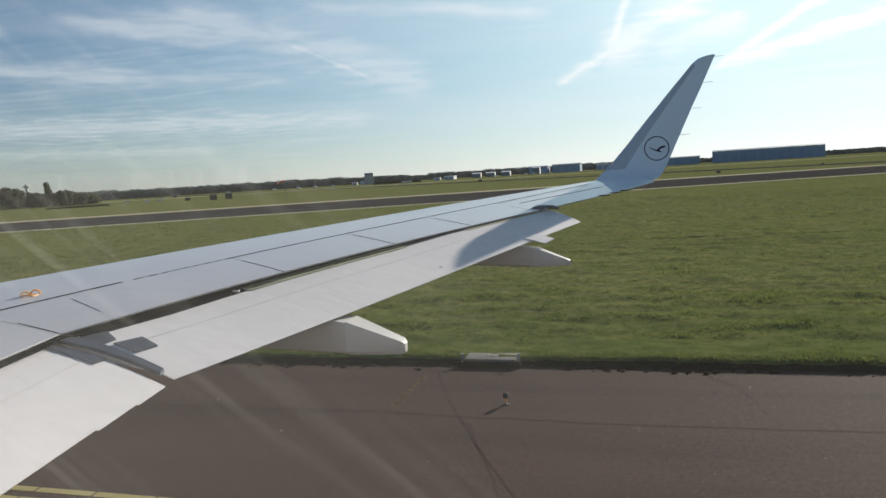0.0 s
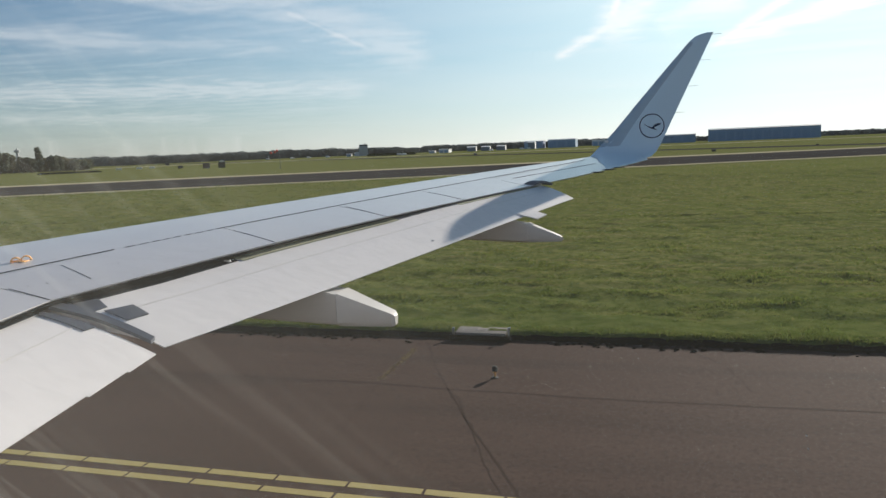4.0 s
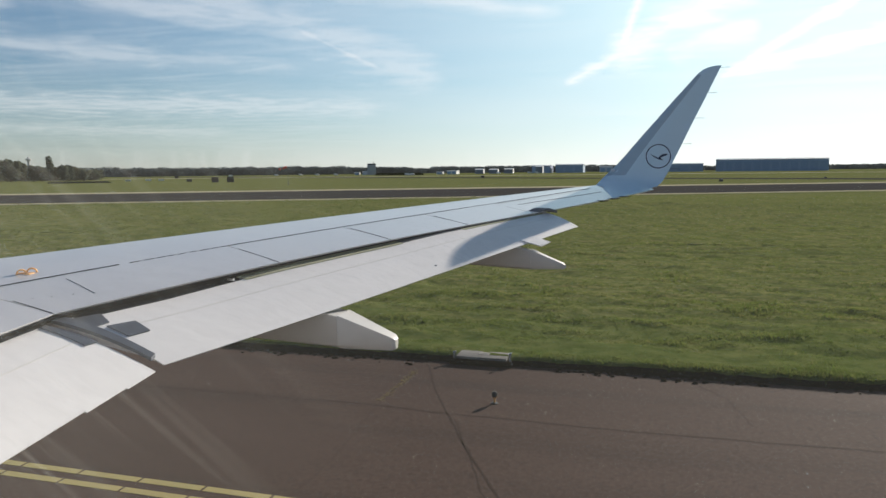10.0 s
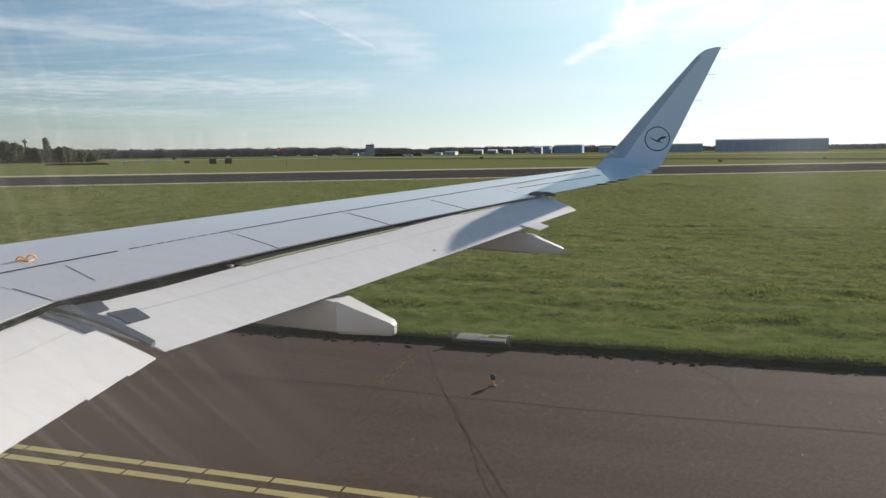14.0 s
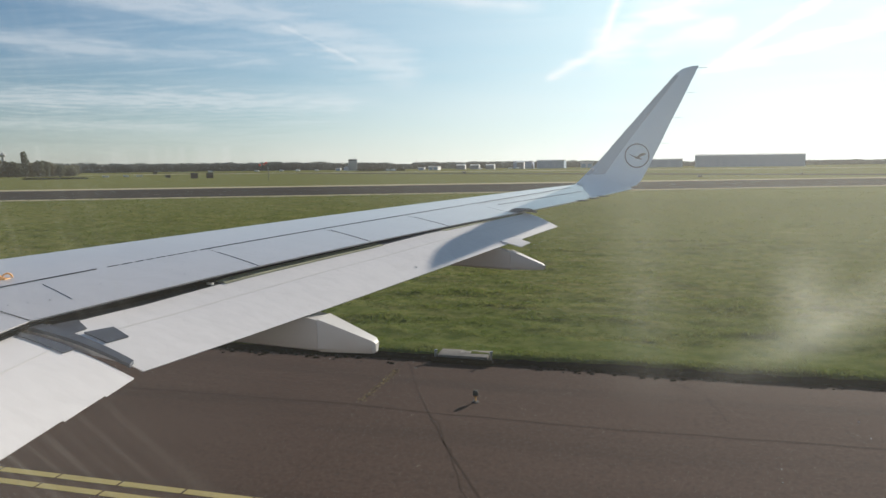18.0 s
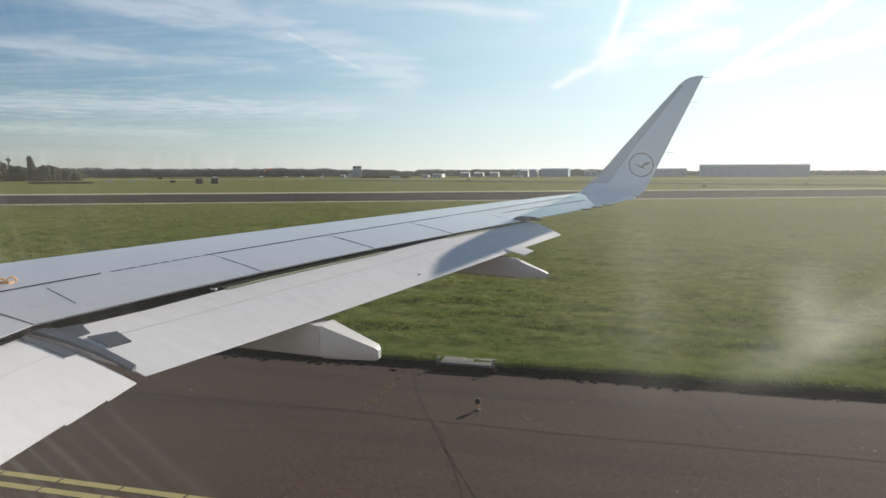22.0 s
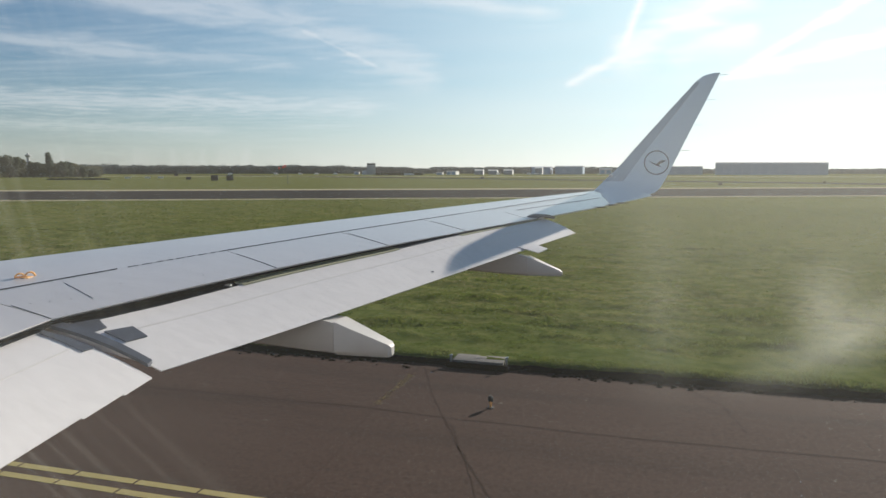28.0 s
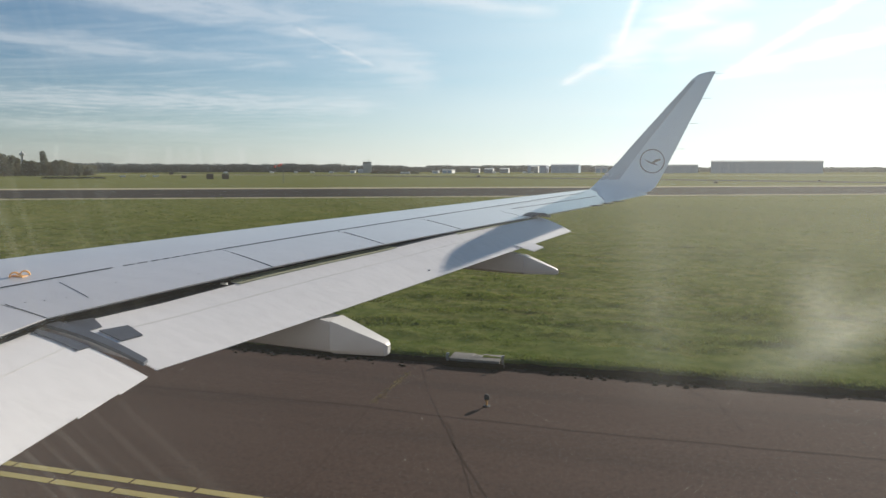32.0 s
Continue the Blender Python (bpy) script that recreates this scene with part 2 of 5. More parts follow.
def turf(n, p):
    broad = n.noise(n.mapping(p, (0.05, 0.12, 1)), 1.0, 5, 0.6)
    rows = n.noise(n.mapping(p, (0.38, 0.9, 1)), 1.0, 5, 0.65)
    tuft = n.noise(p, 3.0, 6, 0.7)
    fine = n.noise(p, 22, 4, 0.7)
    c = n.mix(n.ramp(broad, [(0.35, grey(0)), (0.65, grey(1))]), (0.139, 0.158, 0.053), (0.200, 0.194, 0.078))
    c = n.mix(n.ramp(rows, [(0.45, grey(0)), (0.68, grey(0.75))]), c, (0.228, 0.200, 0.089))
    # dark tuft and hollow tones put the shade between tufts into the colour
    c = n.mix(n.ramp(tuft, [(0.40, grey(0.85)), (0.56, grey(0))]), c, (0.067, 0.094, 0.024))
    hollow_shade = n.noise(n.mapping(p, (0.7, 1.5, 1), (0, 0, 0), (4, 9, 0)), 1.0, 5, 0.62)
    c = n.mix(n.ramp(hollow_shade, [(0.34, grey(0.7)), (0.48, grey(0))]), c, (0.065, 0.088, 0.024))
    c = n.mix(n.math("MULTIPLY", fine, 0.35), c, (0.167, 0.182, 0.064))
    # greener and darker near the taxiway; shaded blade sides are painted in
    near_shade = n.math("MULTIPLY", n.math("SUBTRACT", 27.0, n.math("ADD", n.add("ShaderNodeSeparateXYZ", {0: p}).outputs[1], n.math("MULTIPLY", n.noise(p, 0.35, 3), 7.0))), 0.09, clamp=True)
    c = n.mix(n.math("MULTIPLY", near_shade, 0.62), c, (0.056, 0.088, 0.022))
    return {"color": c, "height": n.math("ADD", tuft, n.math("MULTIPLY", fine, 0.4)), "depth": 0.06, "strength": 0.6, "rough": 0.9}


def blades(n, p):
    r = n.add("ShaderNodeNewGeometry").outputs["Random Per Island"]
    c = n.ramp(r, [(0.0, (0.092, 0.137, 0.029)), (0.5, (0.137, 0.178, 0.042)), (0.85, (0.185, 0.201, 0.061)), (1.0, (0.279, 0.231, 0.109))])
    rows = n.noise(n.mapping(p, (0.38, 0.9, 1)), 1.0, 5, 0.65)
    clumps = n.noise(p, 1.1, 4, 0.6)
    c = n.mix(n.ramp(rows, [(0.48, grey(0)), (0.68, grey(0.3))]), c, (0.243, 0.202, 0.086))
    # dark rows and clumps paint the shadows among the tufts
    c = n.mix(n.ramp(rows, [(0.34, grey(0.55)), (0.46, grey(0))]), c, (0.055, 0.077, 0.019))
    c = n.mix(n.ramp(clumps, [(0.36, grey(0.45)), (0.50, grey(0))]), c, (0.062, 0.088, 0.019))
    # same near tone, with the shaded blade sides put into the colour
    near_shade = n.math("MULTIPLY", n.math("SUBTRACT", 27.0, n.math("ADD", n.add("ShaderNodeSeparateXYZ", {0: p}).outputs[1], n.math("MULTIPLY", n.noise(p, 0.35, 3), 7.0))), 0.09, clamp=True)
    c = n.mix(n.math("MULTIPLY", near_shade, 0.62), c, (0.068, 0.105, 0.024))
    return {"color": c}


def leaves(a, b, d):
    def build(n, p):
        r = n.add("ShaderNodeNewGeometry").outputs["Random Per Island"]
        return {"color": n.ramp(r, [(0.0, a), (0.6, b), (1.0, d)])}
    return build


def marking(n, p):
    worn = n.noise(p, 5.0, 7, 0.7)
    fine = n.noise(p, 45, 4, 0.7)
    c = n.mix(n.noise(p, 1.2, 4), (0.31, 0.255, 0.085), (0.40, 0.33, 0.12))
    c = n.mix(n.ramp(worn, [(0.60, grey(0)), (0.74, grey(0.8))]), c, (0.14, 0.12, 0.07))
    c = n.mix(n.math("MULTIPLY", n.ramp(fine, [(0.5, grey(0)), (0.7, grey(1))]), 0.35), c, (0.2, 0.17, 0.08))
    return {"color": c, "height": fine, "depth": 0.003}


M = {
    "wing": material("wing_paint", paint((0.58, 0.568, 0.575), 0.24, 0.28), coat=0.5),
    "flap": material("flap_paint", paint((0.72, 0.703, 0.697), 0.24, 0.36), matt=0.08),
    "grey": material("grey_paint", paint((0.50, 0.52, 0.54), 0.25, 0.35)),
    "winglet": material("winglet_paint", paint((0.70, 0.84, 0.89), 0.10, 0.34), matt=0.1),
    "fairing": material("fairing_paint", paint((0.53, 0.515, 0.49), 0.12, 0.4)),
    "edge": material("edge_strip_shade_paint", paint((0.42, 0.54, 0.61), 0.2, 0.35)),
    "seam": material("skin_seam_filler", plain((0.61, 0.595, 0.57), 0.2, 4), 0.5),
    # seal and tyre black; also paints shade on flap nose and in the cove
    "seal": material("dark_seal_and_shade", plain((0.012, 0.016, 0.023), 0.4, 9), 0.9, matt=1),
    "cove": material("cove_primer", plain((0.29, 0.295, 0.20), 0.4, 5), 0.7),
    "metal": material("bare_metal", plain((0.10, 0.112, 0.135), 0.35, 7), 0.5, 0.3),
    "steel": material("steel_edge", plain((0.6, 0.6, 0.6), 0.15, 20), 0.4, 0.6),
    "orange": material("orange_paint", plain((0.78, 0.40, 0.13), 0.2, 30), 0.5),
    "navy": material("emblem_navy", plain((0.016, 0.030, 0.070), 0.2, 10), 0.6, matt=0.1),
    "hull": material("hull_paint", paint((0.74, 0.74, 0.75), 0.1, 0.35)),
    "lining": material("cabin_lining", plain((0.25, 0.25, 0.26), 0.1, 20), 0.7),
    "asphalt": material("asphalt", asphalt, 0.9, matt=0.07),
    "runway": material("runway_asphalt", plain((0.050, 0.048, 0.047), 0.3, 0.05, 0.01), 0.95, matt=1),
    "tar": material("tar_seal", plain((0.045, 0.030, 0.025), 0.35, 14, 0.004), 0.9, matt=0.07),
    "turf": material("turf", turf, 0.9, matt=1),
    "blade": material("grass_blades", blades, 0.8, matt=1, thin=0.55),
    "yellow": material("yellow_marking", marking, 0.7),
    "red": material("red_marking", plain((0.42, 0.09, 0.08), 0.3, 4), 0.7),
    "concrete": material("concrete", plain((0.29, 0.275, 0.25), 0.4, 5, 0.006), 0.9, matt=0.2),
    "dryland": material("dry_verge", plain((0.40, 0.36, 0.25), 0.35, 0.4, 0.02), 0.9, matt=1),
    # soil of the clods; also paints shade at the grass edge and drain front
    "soil": material("soil", plain((0.028, 0.024, 0.017), 0.5, 9, 0.02), 0.95, matt=1),
    "dryweed": material("dry_weed", plain((0.30, 0.25, 0.14), 0.5, 40), 0.9, matt=1, thin=0.45),
    "oldstone": material("stained_concrete", plain((0.185, 0.175, 0.160), 0.4, 6, 0.006), 0.9, matt=0.15),
    "bark": material("bark", plain((0.07, 0.055, 0.045), 0.4, 4, 0.02), 0.9),
    # tree leaf tones are paled and dulled, painting in some haze of distance
    "leaf": material("leaf_green", leaves((0.084, 0.104, 0.082), (0.110, 0.129, 0.098), (0.140, 0.152, 0.110)), 0.8, matt=1, thin=0.45),
    "leaf_autumn": material("leaf_autumn", leaves((0.084, 0.092, 0.066), (0.118, 0.122, 0.084), (0.150, 0.145, 0.092)), 0.8, matt=1, thin=0.45),
    # far woods: the blue haze of the air is put into the leaf colour
    "leaf_far_haze": material("leaf_far_haze", leaves((0.084, 0.104, 0.112), (0.108, 0.130, 0.136), (0.136, 0.154, 0.152)), 0.8, matt=1, thin=0.3),
    "leaf_dark": material("leaf_dark", leaves((0.022, 0.034, 0.016), (0.034, 0.048, 0.022), (0.046, 0.060, 0.026)), 0.8, matt=1, thin=0.12),
    "white": material("white_cladding", plain((0.72, 0.72, 0.70), 0.1, 0.6), 0.5),
    "cladding": material("blue_grey_cladding", plain((0.25, 0.36, 0.48), 0.10, 0.1), 0.5),
    "doors": material("door_cladding", plain((0.22, 0.33, 0.45), 0.12, 0.2), 0.5),
    "roof": material("pale_roof", plain((0.55, 0.56, 0.57), 0.12, 0.2), 0.5),
    "blue": material("blue_cladding", plain((0.25, 0.32, 0.47), 0.12, 0.3), 0.5),
    "slate": material("slate_cladding", plain((0.15, 0.185, 0.23), 0.15, 0.3), 0.6),
    "darkglass": material("dark_glazing", plain((0.03, 0.035, 0.04), 0.2, 1), 0.15),
    "signred": material("sign_red", plain((0.55, 0.05, 0.035), 0.15, 4), 0.5),
    "signblack": material("sign_black", plain((0.03, 0.03, 0.03), 0.2, 6), 0.6),
    "signback": material("sign_back_grey", plain((0.36, 0.37, 0.38), 0.2, 5), 0.5),
    "amber": material("orange_lens", plain((0.70, 0.17, 0.04), 0.15, 30), 0.35),
}


# ---- helpers of this scene ----
def mesh(name, verts, faces, mat, smooth=False):
    me = bpy.data.meshes.new(name)
    me.from_pydata([tuple(v) for v in verts], [], faces)
    me.materials.append(mat)
    if smooth:
        me.polygons.foreach_set("use_smooth", [True] * len(me.polygons))
    me.update()
    return me


def part(name, me, parent, label=""):
    ob = new(name, me)
    ob.parent = parent
    return tagged(ob, label)


def loft(name, rings, mat, smooth=True, closed=True, caps=True):
    """A skin over rings of equally many points."""
    n = len(rings[0])
    verts = [v for r in rings for v in r]
    faces = []
    for i in range(len(rings) - 1):
        for j in range(n if closed else n - 1):
            k = (j + 1) % n
            faces.append((i * n + j, i * n + k, (i + 1) * n + k, (i + 1) * n + j))
    if caps and closed:
        faces += [tuple(range(n))[::-1], tuple(range((len(rings) - 1) * n, len(rings) * n))]
    me = mesh(name, verts, faces, mat, smooth)
    bm = bmesh.new()
    bm.from_mesh(me)
    bmesh.ops.recalc_face_normals(bm, faces=bm.faces)
    bm.to_mesh(me)
    bm.free()
    if smooth:
        me.set_sharp_from_angle(angle=radians(38))
    return me


def bm_mesh(name, bm, mat, smooth=False):
    me = bpy.data.meshes.new(name)
    bmesh.ops.recalc_face_normals(bm, faces=bm.faces)
    bm.to_mesh(me)
    bm.free()
    me.materials.append(mat)
    if smooth:
        me.polygons.foreach_set("use_smooth", [True] * len(me.polygons))
        me.set_sharp_from_angle(angle=radians(40))
    return me


def add_box(bm, lo, hi, bevel=0.0, m=None):
    got = bmesh.ops.create_cube(bm, size=1.0)
    vs = got["verts"]
    for v in vs:
        v.co = Vector([lo[i] + (v.co[i] + 0.5) * (hi[i] - lo[i]) for i in range(3)])
    if bevel:
        edges = list({e for v in vs for e in v.link_edges})
        out = bmesh.ops.bevel(bm, geom=edges, offset=bevel, segments=2, affect="EDGES", profile=0.6)
        vs = list({v for f in out["faces"] for v in f.verts} | {v for v in vs if v.is_valid})
    if m is not None:
        bmesh.ops.transform(bm, matrix=m, verts=vs)
    return vs


def box(name, lo, hi, mat, bevel=0.0):
    bm = bmesh.new()
    add_box(bm, lo, hi, bevel)
    return bm_mesh(name, bm, mat, bevel > 0)


def tube(name, profile, mat, sides=12, at=(0, 0, 0)):
    """A turned shape: profile is a row of (radius, z)."""
    rings = [[(at[0] + r * math.cos(a), at[1] + r * math.sin(a), at[2] + z)
              for a in (2 * math.pi * k / sides for k in range(sides))] for r, z in profile]
    return loft(name, rings, mat)


def bearing(deg, dist):
    """The place at a bearing, counted from abeam towards the nose."""
    return -math.sin(radians(deg)) * dist, math.cos(radians(deg)) * dist


# ---- the airliner: hull wall, wing, control surfaces ----
plane = tagged(new("airliner"), "white airliner with lowered flaps and a swept grey winglet", "airliner")
KINK = 4.43


def lead(y):
    return Vector((-10 + 0.6 * y, y, 3.035 + 0.0777 * y - 0.00095 * y * y))


TRAIL = np.polyfit([4.43, 5.36, 6.45, 8.0, 9.0, 10.05, 10.88, 11.9, 13.34, 15.2],
                   [3.20, 3.30, 3.388, 3.481, 3.540, 3.61, 3.651, 3.69, 3.775, 3.912], 4)
FLAPZ = np.polyfit([4.4, 5.55, 6.61, 7.76, 8.86, 9.69, 11.2], [2.843, 2.923, 3.01, 3.117, 3.212, 3.275, 3.41], 3)


def trail(y):
    if y < KINK:
        return Vector((-6.57 + 0.45 * KINK, y, float(np.polyval(TRAIL, KINK)) - 0.1 * (KINK - y)))
    return Vector((-6.57 + 0.45 * y, y, float(np.polyval(TRAIL, y))))


def upper(y, s, lift=0.0):
    a, b = lead(y), trail(y)
    p = a.lerp(b, s)
    p.z += 0.06 * s * (1 - s) * (b.x - a.x) + lift
    return p


def hinge(y):
    """Where along the chord the control panels begin."""
    a, b = lead(y), trail(y)
    return (-5.495 + 0.468 * (y - 4.8) - a.x) / (b.x - a.x)


def wing_ring(y):
    a, b = lead(y), trail(y)
    c = b.x - a.x
    ring = [upper(y, s) for s in (1, 0.9, 0.78, 0.66, 0.54, 0.42, 0.30, 0.20, 0.12, 0.06, 0.025, 0.008, 0.0)]
    ring += [a + Vector((-0.010 * c, 0, -0.008 * c)), a + Vector((-0.018 * c, 0, -0.025 * c)), a + Vector((-0.012 * c, 0, -0.045 * c))]
    for s in (0.03, 0.1, 0.25, 0.45, 0.65, 0.8, 0.92):
        p = upper(y, s)
        p.z -= c * (0.055 * (1 - s) ** 0.7 + 0.16 * s ** 0.5 * (1 - s))
        ring.append(p)
    ring.append(b + Vector((-0.02, 0, -0.016)))
    return ring


ys = sorted(set([-0.05 + 0.4 * k for k in range(39)] + [KINK - 0.001, KINK + 0.001]))
ys = [y for y in ys if y <= 15.01] + [15.02]
wing = part("wing_skin", loft("wing_skin", [wing_ring(y) for y in ys], M["wing"]), plane, "pale grey painted wing skin")


def panel(name, y0, y1, front, back, mat, skew=0.9, lift=0.006, deep=0.022, cells=10):
    """A hinged panel on the upper skin; front and back give chord shares at y. Its ends lie square to the trailing edge."""
    top, low = [], []
    for i in range(cells + 1):
        col_t, col_l = [], []
        for j in range(7):
            yb = y0 + (y1 - y0) * i / cells
            y = yb
            for _ in range(3):
                s = front(y) + (back(y) - front(y)) * j / 6
                y = yb + float(np.interp(yb, [KINK + 0.03, KINK + 0.6], [0.33, skew])) * (1 - s)
            col_t.append(upper(y, s, lift))
            col_l.append(upper(y, s, lift - deep * (1 - 0.6 * j / 6)))
        top.append(col_t)
        low.append(col_l)
    rings = [t + l[::-1] for t, l in zip(top, low)]
    return loft(name, rings, mat)


SPOILERS = [(4.44, 6.445), (6.46, 7.955), (7.97, 9.36), (9.375, 10.86)]
for y0, y1 in SPOILERS:
    part("spoiler", panel("spoiler", y0, y1, lambda y: hinge(y) + 0.008, lambda y: 1.0, M["wing"]), wing)
part("spoiler", panel("spoiler", 1.2, 4.425, lambda y: hinge(y) + 0.008, lambda y: 1.0, M["wing"]), wing)
part("aileron", panel("aileron", 10.875, 13.75, lambda y: 0.64, lambda y: 1.005, M["wing"]), wing)


def seam(name, pts, width, mat, lift):
    """A thin strip along points of the upper skin."""
    v, f = [], []
    for i, (y, s) in enumerate(pts):
        p = upper(y, s, lift)
        q = upper(*pts[min(i + 1, len(pts) - 1)], lift) - upper(*pts[max(i - 1, 0)], lift)
        n = Vector((-q.y, q.x, 0)).normalized() * width / 2
        v += [p + n, p - n, p - n - Vector((0, 0, 0.004)), p + n - Vector((0, 0, 0.004))]
    for i in range(len(pts) - 1):
        for k in range(4):
            a, b = i * 4 + k, i * 4 + (k + 1) % 4
            f.append((a, b, b + 4, a + 4))
    return mesh(name, v, f, mat)


def run(y0, y1, n=14):
    return [(y0 + (y1 - y0) * k / n, hinge(y0 + (y1 - y0) * k / n) - 0.004) for k in range(n + 1)]


part("hinge_seal", seam("hinge_seal", run(1.2, 5.74), 0.028, M["seal"], 0.010), wing, "dark rubber seal in the panel gap")
part("hinge_seal", seam("hinge_seal", run(6.78, 10.8, 14), 0.024, M["seal"], 0.010), wing, "dark rubber seal in the panel gap")
part("hinge_seal", seam("hinge_seal", run(10.82, 14.3, 12), 0.014, M["seal"], 0.010), wing, "dark rubber seal in the panel gap")
y = 5.84
while y < 6.74:
    d = 0.05 + 0.06 * random.random()
    part("hinge_seal", seam("hinge_seal", run(y, y + d, 2), 0.018, M["seal"], 0.009), wing)
    y += d + 0.035
part("aileron_seal", seam("aileron_seal", [(11.5 + 0.2 * k, 0.635) for k in range(13)], 0.016, M["seal"], 0.009), wing)
for (y0, y1), s0, s1 in (((5.16, 4.93), 0.66, 0.90), ((6.76, 6.45), 0.66, 1.0), ((8.35, 7.965), 0.60, 1.0), ((9.74, 9.37), 0.60, 1.0), ((4.52, 4.435), 0.80, 0.995)):
    part("panel_seam", seam("panel_seam", [(y0 + (y1 - y0) * k / 6, s0 + (s1 - s0) * k / 6) for k in range(7)], 0.003 if 5 < y0 < 6 else 0.0055, M["seal"], 0.009), wing)

for y, c in ((4.62, 0.82), (4.72, 0.84), (4.84, 0.86), (5.35, 0.80), (5.9, 0.9)):
    q = upper(y, c, 0.006)
    part("drain_mark", tube("drain_mark", [(0, 0), (0.007, 0), (0.007, 0.003), (0, 0.003)], M["metal"], 8, q), wing)

# orange tie-down lugs
lug = bmesh.new()
for dy in (-0.03, 0.035):
    for k in range(9):
        a0, a1 = math.pi * k / 9, math.pi * (k + 1) / 9
        for r0, r1 in ((0.034, 0.048),):
            q = upper(5.21 + dy * 1.2, 0.455)
            e = Vector((0.75, 0.66, 0))
            pts = [q + e * (r * math.cos(a)) + Vector((0, 0, r * math.sin(a))) for r, a in ((r0, a0), (r1, a0), (r1, a1), (r0, a1))]
            side = Vector((-0.66, 0.75, 0)) * 0.018
            vs = [lug.verts.new(p + side * sg) for sg in (-1, 1) for p in pts]
            for f in ((0, 1, 2, 3), (7, 6, 5, 4), (0, 4, 5, 1), (2, 6, 7, 3), (1, 5, 6, 2), (3, 7, 4, 0)):
                lug.faces.new([vs[i] for i in f])
part("tie_down_lug", bm_mesh("tie_down_lug", lug, M["orange"]), wing, "small orange tie-down lugs")
q = upper(5.21, 0.455)
part("lug_plate", box("lug_plate", (q.x - 0.07, q.y - 0.035, q.z - 0.01), (q.x + 0.07, q.y + 0.035, q.z + 0.007), M["orange"], 0.006), wing)


# flaps
def flap_end(y):
    if y < 4.4:
        return Vector((-3.6, y, float(np.polyval(FLAPZ, 4.4)) - 0.14 * (4.4 - y)))
    return Vector((-3.6 + 0.377 * (y - 4.4), y, float(np.polyval(FLAPZ, y))))


def flap_top(y, s, lift=0.0):
    gap = float(np.interp(y, [0, 4.4, 5.3, 6.4, 7.9, 8.9, 11.2], [0.06, 0.07, 0.092, 0.066, 0.056, 0.025, 0.016]))
    a = trail(y) + Vector((-0.06, 0, -gap))
    b = flap_end(y)
    p = a.lerp(b, s)
    p.z += 0.16 * s * (1 - s) * (b.x - a.x) + lift
    return p


def flap_ring(y):
    c = flap_end(y).x - trail(y).x
    ring = [flap_top(y, s) for s in (1, 0.9, 0.75, 0.6, 0.45, 0.3, 0.18, 0.08, 0.0)]
    a = ring[-1]
    ring += [a + Vector((-0.07 * c, 0, -0.02 * c)), a + Vector((-0.12 * c, 0, -0.06 * c)), a + Vector((-0.10 * c, 0, -0.12 * c)), a + Vector((0.0, 0, -0.15 * c))]
    for s in (0.25, 0.5, 0.75, 0.92):
        p = flap_top(y, s)
        p.z -= c * 0.15 * (1 - s)
        ring.append(p)
    ring.append(flap_end(y) + Vector((-0.004, 0, -0.006)))
    return ring


outer = part("flap", loft("flap", [flap_ring(4.47 + (11.27 - 4.47) * k / 26) for k in range(27)], M["flap"]), plane, "outer flap, lowered, off-white paint")
inner = part("flap", loft("flap", [flap_ring(0.3 + (4.36 - 0.3) * k / 16) for k in range(17)], M["flap"]), plane, "inner flap, lowered, off-white paint")


def flap_plate(name, corners, mat, lift=0.008, thick=0.012, n=6, owner=None, label=""):
    """A curved plate that lies on the flap: four corners as (y, s)."""
    (a, b, c, d) = [Vector((*k, 0)) for k in corners]
    rings = []
    for i in range(n + 1):
        u = i / n
        m = 4 if abs(a.x - d.x) < 1 else 24
        row = [(a.lerp(b, u)).lerp(d.lerp(c, u), j / m) for j in range(m + 1)]
        t = [flap_top(k.x, k.y, lift + thick) for k in row]
        l = [flap_top(k.x, k.y, lift) for k in row]
        rings.append(t + l[::-1])
    return part(name, loft(name, rings, mat), owner, label)


flap_plate("track_cover", [(4.42, 0.04), (4.43, 0.93), (4.487, 0.90), (4.52, 0.04)], M["metal"], 0.004, 0.03, 10, outer, "dark metal flap track cover")
flap_plate("access_plate", [(4.59, 0.34), (4.57, 0.57), (4.74, 0.57), (4.79, 0.37)], M["metal"], 0.003, 0.01, 4, outer, "bare metal plate")
flap_plate("wear_plate", [(4.30, 0.06), (4.26, 0.50), (4.36, 0.52), (4.36, 0.03)], M["metal"], 0.003, 0.008, 6, inner, "bare metal wear plate")
flap_plate("wear_plate", [(4.53, 0.05), (4.53, 0.30), (4.66, 0.28), (4.75, 0.08)], M["metal"], 0.003, 0.008, 4, outer, "bare metal wear plate")
for y0, y1, own in ((4.8, 11.1, outer), (1.5, 4.3, inner)):
    flap_plate("skin_seam", [(y0, 0.395), (y0, 0.41), (y1, 0.41), (y1, 0.395)], M["seam"], 0.0, 0.0015, 1, own)
for y0, y1, reach in ((4.06, 4.36, 1.026), (3.68, 4.058, 1.013)):
    flap_plate("edge_strip", [(y0, 0.985), (y0, reach), (y1, reach), (y1, 0.985)], M["flap"], -0.005, 0.006, 2, inner)
for y, s in ((7.93, 0.83), (6.72, 0.09)):
    p = flap_top(y, s)
    bm = bmesh.new()
    add_box(bm, (p.x - 0.02, p.y - 0.007, p.z - 0.004), (p.x + 0.02, p.y + 0.007, p.z + 0.005), 0.003)
    part("fastener_cover", bm_mesh("fastener_cover", bm, M["metal"]), outer)
